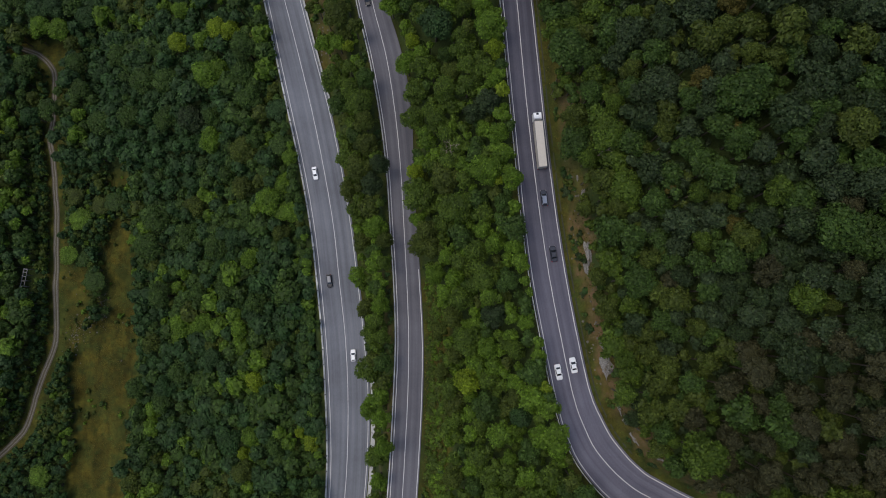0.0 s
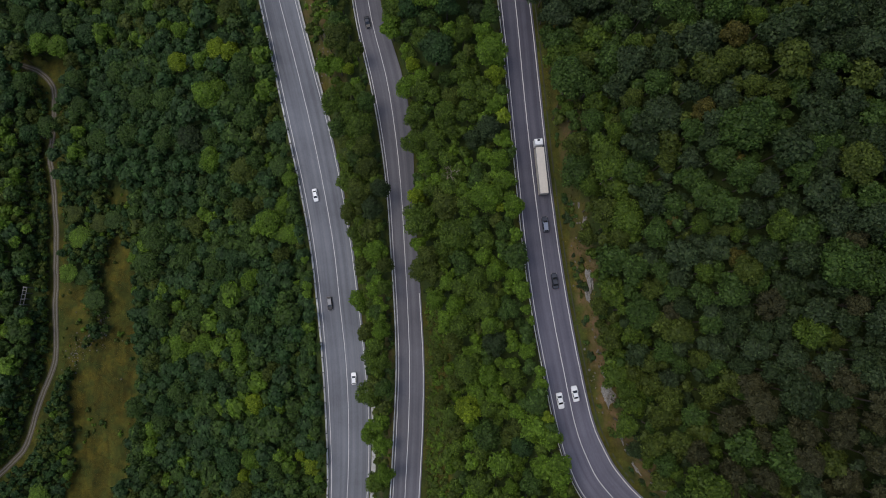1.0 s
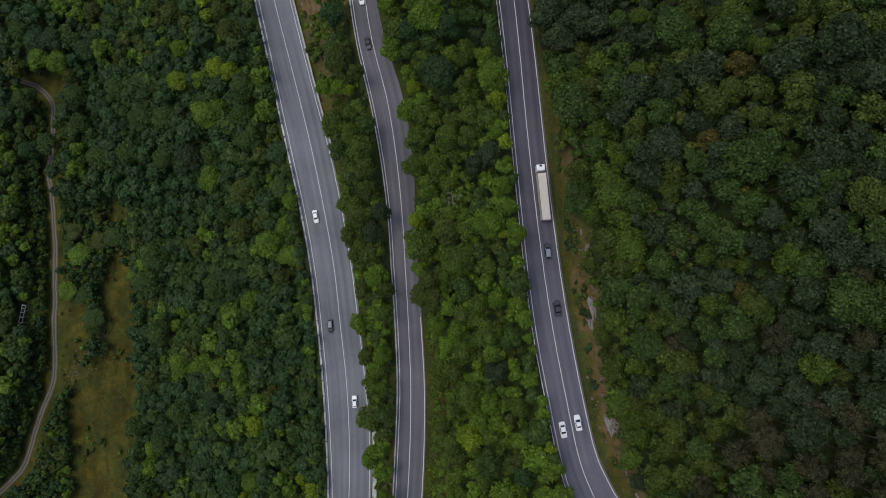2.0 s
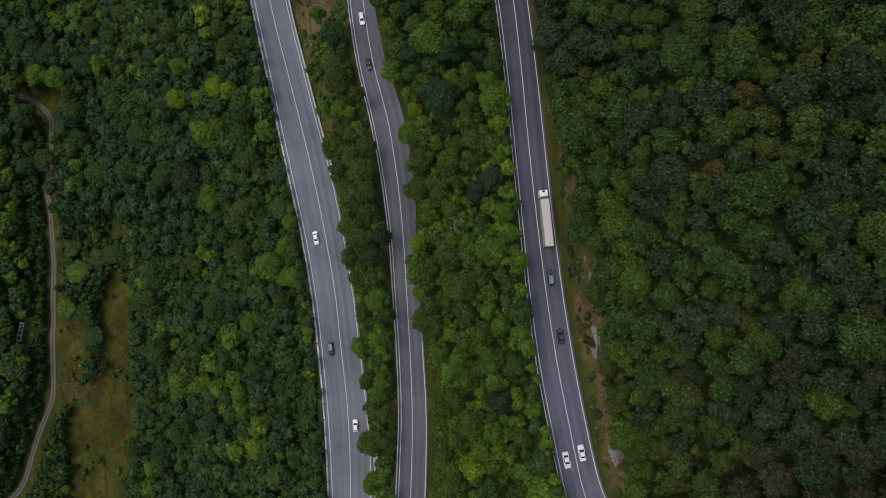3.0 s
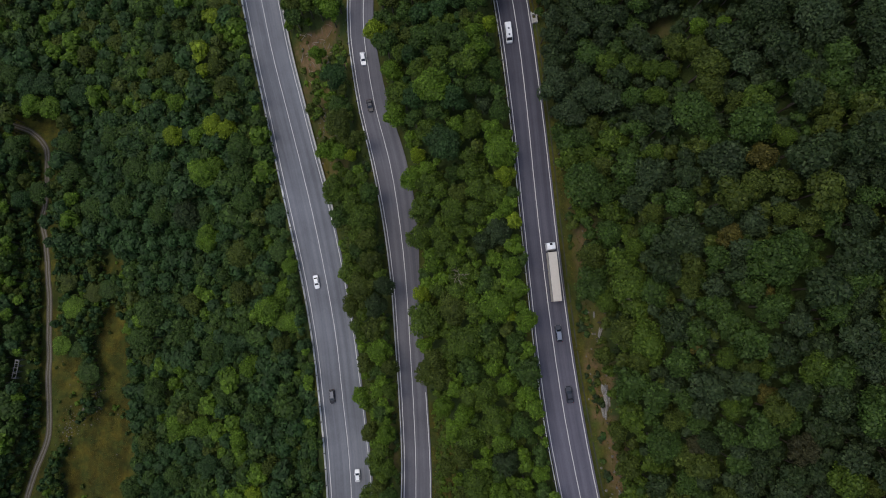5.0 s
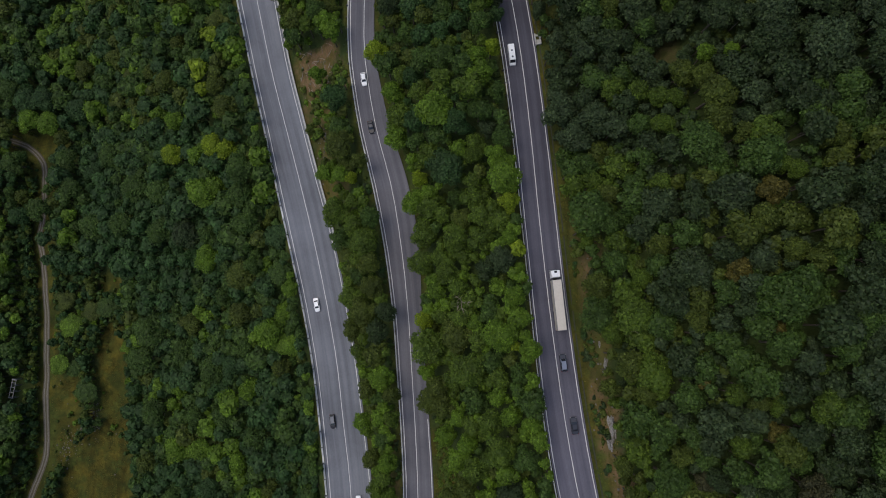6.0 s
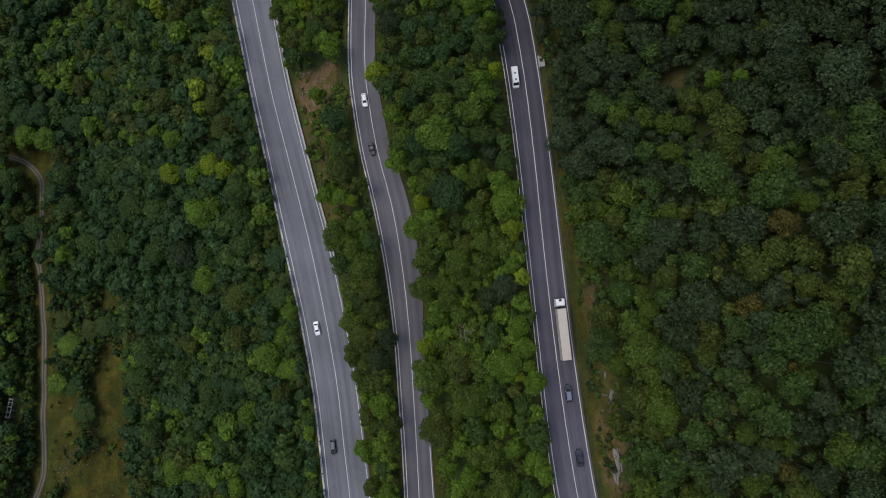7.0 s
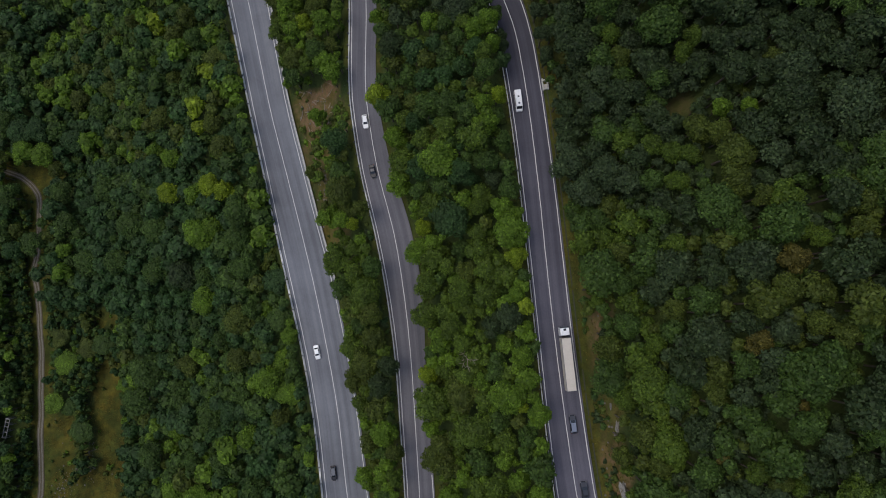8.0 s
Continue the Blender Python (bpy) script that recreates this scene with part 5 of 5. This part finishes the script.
def build_rock(x, y, length, wide, tall, turn, seed, label="grey weathered rock outcrop in the road cutting"):
    """A craggy outcrop: a lumpy block with broken faces."""
    rng = np.random.default_rng(seed)
    bm = bmesh.new()
    bmesh.ops.create_icosphere(bm, subdivisions=4, radius=1.0)
    for v in bm.verts:
        n = noise.noise(v.co * 1.5 + Vector((seed, 0, 0))) * 0.75 - abs(noise.noise(v.co * 3.6 + Vector((0, seed, 0)))) * 0.55 + noise.noise(v.co * 8.0) * 0.16 + 0.1
        v.co = v.co * (1 + n)
        v.co.x, v.co.y, v.co.z = v.co.x * wide / 2, v.co.y * length / 2, v.co.z * tall / 2
    ob = tagged(new("rock_outcrop", bm_mesh("rock_outcrop", bm, ROCK)), label, "rock", "rock outcrops")
    ob.matrix_world = pose(x, y, ground_at(x, y) + tall * 0.10, 0, -28, turn)


for k, (x, y, length, wide, tall, turn) in enumerate([
    (40.9, 15.0, 6.5, 1.9, 1.8, 8), (40.2, 11.0, 3.6, 1.2, 1.2, 14), (39.6, 31.9, 3.2, 0.9, 0.9, 2), (38.4, 37.0, 1.8, 0.6, 0.6, 0), (44.9, -15.6, 6.2, 2.7, 2.2, 10), (44.2, -10.6, 3.0, 0.9, 1.0, 25),
    (47.6, -27.0, 3.6, 0.8, 0.9, 20), (49.0, -30.5, 2.2, 0.8, 0.8, 38), (51.2, -34.9, 3.4, 0.9, 0.9, 35), (55.8, -38.6, 4.6, 1.1, 1.1, 62), (59.6, -40.6, 4.2, 1.0, 1.0, 66)]):
    build_rock(x, y, length, wide, tall, turn, 3 + k)


def build_deadtree(x, y, lift, seed, reach, limbs=8):
    """A leafless tree with bleached forking limbs."""
    rng, pieces = random.Random(seed), []
    h = lift
    pieces.append(stem([(0, 0, -0.8), (0.1, 0, h * 0.5), (0.1, 0.2, h)], [0.26, 0.2, 0.11]))
    for i in range(limbs):
        az, low = i * 2.4 + rng.uniform(-0.3, 0.3), h * rng.uniform(0.72, 1.0)
        r = reach * rng.uniform(0.35, 1.25)
        a = np.array([0.1, 0.1, low])
        b = a + (math.cos(az) * r * 0.5, math.sin(az) * r * 0.5, rng.uniform(0.5, 1.2))
        c = a + (math.cos(az + 0.25) * r, math.sin(az + 0.25) * r, rng.uniform(0.8, 1.8))
        pieces.append(stem([a, b, c], [0.08, 0.055, 0.02], 4))
        for turn in (-0.8, 0.6, 1.1):
            d = b + (math.cos(az + turn) * r * 0.45, math.sin(az + turn) * r * 0.45, rng.uniform(0.3, 0.9))
            pieces.append(stem([b, (b + d) / 2 + (0, 0, 0.1), d], [0.055, 0.04, 0.018], 4))
    ob = tagged(new("dead_tree", mesh_of("dead_tree", *joined(pieces), [DEADWOOD])), "bare bleached dead tree with forking limbs", "dead tree", "dead trees")
    ob.location = (x, y, ground_at(x, y))


build_deadtree(2.1, 48.3, 12.4, 1, 2.9)
build_deadtree(41.6, 40.6, 12.6, 5, 2.2, 3)


def build_hut():
    """An open roofless timber frame among the valley trees."""
    x, y = -190.2, 13.6
    hut = tagged(new("timber_frame"), "open pale timber frame of a roofless shed among trees", "shed")
    hut.matrix_world = pose(x, y, ground_at(x, y), 0, 0, -9)
    w, l, h = 0.80, 4.0, 4.2
    for a in (-w, w):
        for b in (-l, -l * 0.33, l * 0.33, l):
            part("post", bm_mesh("post", box_bm(a - 0.14, a + 0.14, b - 0.14, b + 0.14, -0.6, h, 0.02), TIMBER), hut)
        part("beam", bm_mesh("beam", box_bm(a - 0.13, a + 0.13, -l - 0.2, l + 0.2, h, h + 0.22, 0.02), TIMBER), hut)
    for b in (-l, -l * 0.4, l * 0.15, l * 0.62, l):
        part("crossbeam", bm_mesh("crossbeam", box_bm(-w - 0.2, w + 0.2, b - 0.16, b + 0.16, h + 0.22, h + 0.42, 0.02), TIMBER), hut)
    part("roof_sheet", bm_mesh("roof_sheet", box_bm(-w - 0.1, w + 0.1, l * 0.90, l + 0.15, h + 0.43, h + 0.50, 0.01), TIMBER), hut, "pale weathered roof sheet")


build_hut()


def build_headwall():
    """Pale concrete blocks of a culvert head beside the upper road."""
    x, y = 25.6, 126.0
    wall = tagged(new("culvert_headwall"), "pale broken concrete culvert head beside the road", "headwall")
    wall.matrix_world = pose(x, y, ground_at(x, y), 0, 0, 6)
    for a, b, c, d, h in ((-0.9, -0.55, -1.8, 1.8, 0.9), (0.55, 0.9, -1.6, 1.5, 1.0), (-0.55, 0.55, 1.1, 1.45, 0.8), (-0.55, 0.55, -1.5, -1.1, 0.7)):
        part("wall_block", bm_mesh("wall_block", box_bm(a, b, c, d, -0.5, h, 0.05), CONCRETE), wall)
    part("slab", bm_mesh("slab", box_bm(-0.55, 0.55, -1.1, 0.1, 0.10, 0.35, 0.04), CONCRETE), wall)


build_headwall()


def build_bushes():
    """Low scrub on verges, banks and wood edges, in one mesh."""
    rng = random.Random(21)
    shapes = [crown_shape(300 + i, 1.0, 64, 0.24, 3, 0.7) for i in range(4)]
    spots, saplings = [], []
    for _ in range(2400):
        pick = rng.random()
        if pick < 0.34:
            k = rng.randrange(len(UPPER))
            off = UPPER[k, 3] + rng.uniform(4.6, 10.0) if rng.random() < 0.65 else -UPPER[k, 2] - rng.uniform(2.2, 5)
            p = UPPER[k, :2] + across(UPPER)[k] * off
        elif pick < 0.56:
            k = rng.randrange(len(MIDDLE))
            off = MIDDLE[k, 3] + rng.uniform(1.6, 9) if rng.random() < 0.6 else -MIDDLE[k, 2] - rng.uniform(2.0, 6)
            p = MIDDLE[k, :2] + across(MIDDLE)[k] * off
        elif pick < 0.76:
            k = rng.randrange(len(LOWER))
            off = LOWER[k, 3] + rng.uniform(2.6, 9) if rng.random() < 0.7 else -LOWER[k, 2] - rng.uniform(3.2, 6)
            p = LOWER[k, :2] + across(LOWER)[k] * off
        else:
            p = np.array([rng.uniform(-190, -132), rng.uniform(-90, 130)])
        bank = pick < 0.34 and off > 0
        if -95 < p[1] < 175 and p[0] < 75 and not (bank and rng.random() < 0.7):
            big = rng.uniform(0.25, 0.7) if bank else rng.uniform(0.45, 1.0) if rng.random() < 0.6 else rng.uniform(1.0, 1.9)
            spots.append((p[0], p[1], big, rng.choice([MOSS, OLIVE, OLIVE]) if bank else rng.choice([MID, OLIVE, OLIVE, FRESH, FRESH])))
    for _ in range(760):
        x, y = rng.uniform(-6, 3), rng.uniform(-70, 12)
        if inside(GRASSY, np.array([x]), np.array([y]))[0]:
            spots.append((x, y, rng.uniform(0.5, 1.5), rng.choice([OLIVE, MOSS, MOSS, FRESH])))
    for _ in range(130):
        x, y = rng.uniform(-54, -33), rng.uniform(109, 129)
        if inside(SLIP_FOOT, np.array([x]), np.array([y]))[0] and (x > -48 or rng.random() < 0.3):
            spots.append((x, y, rng.uniform(0.8, 2.0), rng.choice([OLIVE, FRESH, FRESH])))
    for _ in range(14000):
        x, y, r = rng.uniform(-205, -52), rng.uniform(-85, 180), rng.uniform(1.1, 1.9)
        if room_for(x, y, r, 0.66) and not any(inside(poly, np.array([x]), np.array([y]))[0] for poly in (MEADOW, GLADE, TONGUE, TURN_GLADE)):
            saplings.append((x, y, r * 1.25, rng.choice([MID, DEEP, BLUE, OLIVE])))
    for _ in range(620):
        k = rng.randrange(len(LANE))
        x, y, r = LANE[k, 0] - rng.uniform(3.0, 9.0 if LANE[k, 1] < 50 else 13.0), LANE[k, 1] + rng.uniform(-1, 1), rng.uniform(0.8, 2.1)
        if -90 < y < 118:
            saplings.append((x, y, r, rng.choice([MID, MOSS, OLIVE, DEEP])))
    for _ in range(16000):
        x, y, r = rng.uniform(-30, 118), rng.uniform(-60, 150), rng.uniform(0.9, 1.5)
        if room_for(x, y, r, 0.70) and not any(inside(poly, np.array([x]), np.array([y]))[0] for poly in (GRASSY, HOLLOW)):
            spots.append((x, y, r, rng.choice([MID, DARK_OLIVE, DEEP, OLIVE])))
    for _ in range(15000):
        x, y, r = rng.uniform(34, 118), rng.uniform(-60, 150), rng.uniform(1.4, 2.2)
        if room_for(x, y, r, 0.48) and not inside(HOLLOW, np.array([x]), np.array([y]))[0]:
            saplings.append((x, y, r, rng.choice([MID, DARK_OLIVE, GREY, OLIVE])))
    sp = np.array([s[:2] for s in spots])
    ok = np.ones(len(sp), bool)
    for line, pad in ((LOWER, 1.9), (MIDDLE, 1.2), (UPPER, 2.3)):
        near, at = nearest(line, sp[:, 0], sp[:, 1])
        edge = np.where(near < 0, -near - line[at, 2], near - line[at, 3])
        ok &= edge > pad + np.array([s[2] for s in spots]) * 0.8
    ok &= np.abs(nearest(LANE, sp[:, 0], sp[:, 1])[0]) > 3.2
    ok &= ~(inside(MEADOW, sp[:, 0], sp[:, 1]) & (smooth_noise(sp[:, 0], sp[:, 1], 9, 77) < 0.72))
    ok &= ~(inside(SLIP, sp[:, 0], sp[:, 1]) & (np.array([s[2] for s in spots]) > 0.8))
    z = land(sp[:, 0], sp[:, 1])
    plants = [(shapes[k % 4], spots[k][0], spots[k][1], z[k] + 0.3 * spots[k][2], spots[k][2], spots[k][2] * 0.8, float(k), spots[k][3], None) for k in np.where(ok)[0]]
    sap = np.array([p[:3] for p in saplings])
    keep = (sap[:, 0] + 188.5) ** 2 + ((sap[:, 1] - 13.6) * 0.6) ** 2 > 12
    keep &= np.abs(nearest(LANE, sap[:, 0], sap[:, 1])[0]) > np.where(sap[:, 0] > by_y(LANE, sap[:, 1]), 4.5, 1.7) + sap[:, 2] * 0.8
    near, at = nearest(LOWER, sap[:, 0], sap[:, 1])
    above, on = nearest(UPPER, sap[:, 0], sap[:, 1])
    keep &= (-near - LOWER[at, 2] > 4.0 + sap[:, 2]) | (above - UPPER[on, 3] > np.where(sap[:, 1] < 92, 8.0, 2.0) + sap[:, 2])
    saplings = [saplings[k] for k in np.where(keep)[0]]
    sz = land([p[0] for p in saplings], [p[1] for p in saplings])
    plants += [(shapes[k % 4], x, y, sz[k] + (1.4 * r if abs(x - by_y(LANE, y)) < 14 else 2.3 * r) - 0.3, r, r * 1.2, float(k), kind, sz[k]) for k, (x, y, r, kind) in enumerate(saplings)]
    scatter("scrub", plants, "low green scrub and saplings on verges and banks", "scrub")


build_bushes()
GRASS = leaf("meadow_grass_blades", (0.098, 0.086, 0.016), (0.140, 0.114, 0.026))


def build_grass():
    """Tufts of rough meadow grass and verge grass, in one mesh."""
    rng = np.random.default_rng(5)
    x, y = rng.uniform(-195, -132, 26000), rng.uniform(-105, 72, 26000)
    ok = inside(MEADOW, x, y) | inside(GLADE, x, y)
    ok &= (np.abs(nearest(LANE, x, y)[0]) > 2.2) & (smooth_noise(x, y, 7, 91) + 0.4 * rng.random(len(x)) > 0.72)
    x, y = x[ok], y[ok]
    gx, gy = rng.uniform(-6.5, 3, 3000), rng.uniform(-75, 12, 3000)
    g = inside(GRASSY, gx, gy)
    k = rng.integers(0, len(UPPER_X), 2500)
    off = UPPER_X[k, 3] + rng.uniform(2.3, 9.0, 2500)
    up = UPPER_X[k, :2] + across(UPPER_X)[k] * off[:, None] + rng.uniform(-1, 1, (2500, 2))
    near, at = nearest(UPPER, up[:, 0], up[:, 1])
    up = up[near - UPPER[at, 3] > 2.3]
    x, y = np.r_[x, gx[g], up[:, 0]], np.r_[y, gy[g], up[:, 1]]
    z = land(x, y)
    base = np.stack([x, y, z], 1)
    verts = []
    for i in range(3):
        az = rng.uniform(0, 6.283, len(x))
        t = np.stack([np.cos(az), np.sin(az), 0 * az], 1)
        out = np.stack([-np.sin(az), np.cos(az), 0 * az], 1)
        w, h = rng.uniform(0.10, 0.22, (len(x), 1)), rng.uniform(0.06, 0.22, (len(x), 1))
        up_v = np.array([0, 0, 1.0])
        verts.append(np.stack([base - t * w, base + t * w, base + t * w * 0.6 + out * w + up_v * h, base - t * w * 0.6 + out * w + up_v * h], 1))
    v = np.concatenate(verts).reshape(-1, 3)
    me = mesh_of("rough_grass", v, np.arange(len(v)).reshape(-1, 4), [GRASS])
    tagged(new("rough_grass", me), "tufts of olive and straw-coloured rough grass", "grass", kind="stuff")


build_grass()


def build_stones():
    """Loose stones of a dry stream bed and rubble on the slip, in one mesh."""
    rng = np.random.default_rng(9)
    spots = []
    for (x, y), sx, sy, count in (((-167.5, -14.5), 1.6, 4.5, 40), ((-163, -7), 2.5, 2.0, 24), ((-156.6, 0.5), 1.4, 4.0, 50), ((-46, 130), 4, 4, 36), ((-43, 100), 2, 8, 60), ((37.5, 22), 1.3, 18, 40), ((42, -12), 1.4, 14, 40), ((-165, 0), 9, 22, 24)):
        spots += [(x + rng.normal() * sx, y + rng.normal() * sy, rng.uniform(0.12, 0.42)) for _ in range(count)]
    sp = np.array(spots)
    near, at = nearest(UPPER, sp[:, 0], sp[:, 1])
    sp = sp[(near - UPPER[at, 3] > 2.5) | (near < -12)]
    z = land(sp[:, 0], sp[:, 1])
    verts, quads = [], []
    for i, (x, y, r) in enumerate(sp):
        verts.append(BALL_V * (0.75 + 0.4 * rng.random((len(BALL_V), 1))) * r * (1, 1, 0.7) + (x, y, z[i] + 0.1 * r))
        quads.append(BALL_Q + i * len(BALL_V))
    me = mesh_of("loose_stones", np.concatenate(verts), np.concatenate(quads), [STONE])
    tagged(new("loose_stones", me), "loose grey stones of a dry stream bed and rubble", "stones", kind="stuff")


build_stones()


def build_debris():
    """Broken pale branches and root pieces strewn over the bare slip, in one mesh."""
    rng, pieces = random.Random(17), []
    for (ax, ay), sx, sy, count in (((-46.5, 131), 4.2, 4.0, 22), ((-49, 118), 2.0, 6.0, 12)):
        for _ in range(count):
            x, y = ax + rng.gauss(0, sx), ay + rng.gauss(0, sy)
            turn, long = rng.uniform(0, math.pi), rng.uniform(0.5, 2.0)
            dx, dy = math.cos(turn) * long, math.sin(turn) * long
            if nearest(LOWER, np.array([x]), np.array([y]))[0][0] < 9 or nearest(MIDDLE, np.array([x]), np.array([y]))[0][0] > -7.5:
                continue
            ends = [(x - dx, y - dy), (x + 0.15 * dy, y - 0.15 * dx), (x + dx, y + dy)]
            z = land([e[0] for e in ends], [e[1] for e in ends]) + 0.12
            axis = np.array([-dy, dx, 0]) / long
            r = rng.uniform(0.06, 0.13)
            rings = [[np.array((*e, h)) + axis * r * t * u + np.array((0, 0, r * t * v)) for u, v in ((-1, -1), (1, -1), (1, 1), (-1, 1))] for e, h, t in zip(ends, z, (1.0, 0.9, 0.4))]
            pieces.append(sweep(np.array(rings)))
    tagged(new("fallen_branches", mesh_of("fallen_branches", *joined(pieces), [DEADWOOD])), "pale broken branches strewn over bare soil", "branches", kind="stuff")


build_debris()


def build_far_woods():
    """Woodland that carries on beyond the nearer trees, in one mesh."""
    rng = np.random.default_rng(31)
    shapes = [crown_shape(400 + i, 6.0, 26, 2.2, 3) for i in range(4)]
    x, y = rng.uniform(-390, 300, 1500), rng.uniform(-220, 340, 1500)
    u = np.clip((x + 200) / 310, -0.1, 1.1)
    ok = ~((x > -229) & (x < 127) & (y > -98 + 35 * u) & (y < 220 - 70 * u))
    for line in (LOWER, MIDDLE, UPPER):
        ok &= np.abs(nearest(line, x, y)[0]) > 11
    ok &= (np.abs(nearest(LANE, x, y)[0]) > 6) & ~inside(MEADOW, x, y)
    x, y = x[ok], y[ok]
    z = land(x, y)
    plants = []
    for k in range(len(x)):
        s = 0.8 + 0.5 * ((k * 0.618) % 1)
        plants.append((shapes[k % 4], x[k], y[k], z[k] + 8.8, s, s, k * 2.4, (MID, DEEP, BLUE, DARK_OLIVE, MID, DEEP, FRESH)[k % 7], z[k]))
    scatter("far_woods", plants, "dense green broadleaf woodland across the farther slopes", "woodland")


build_far_woods()
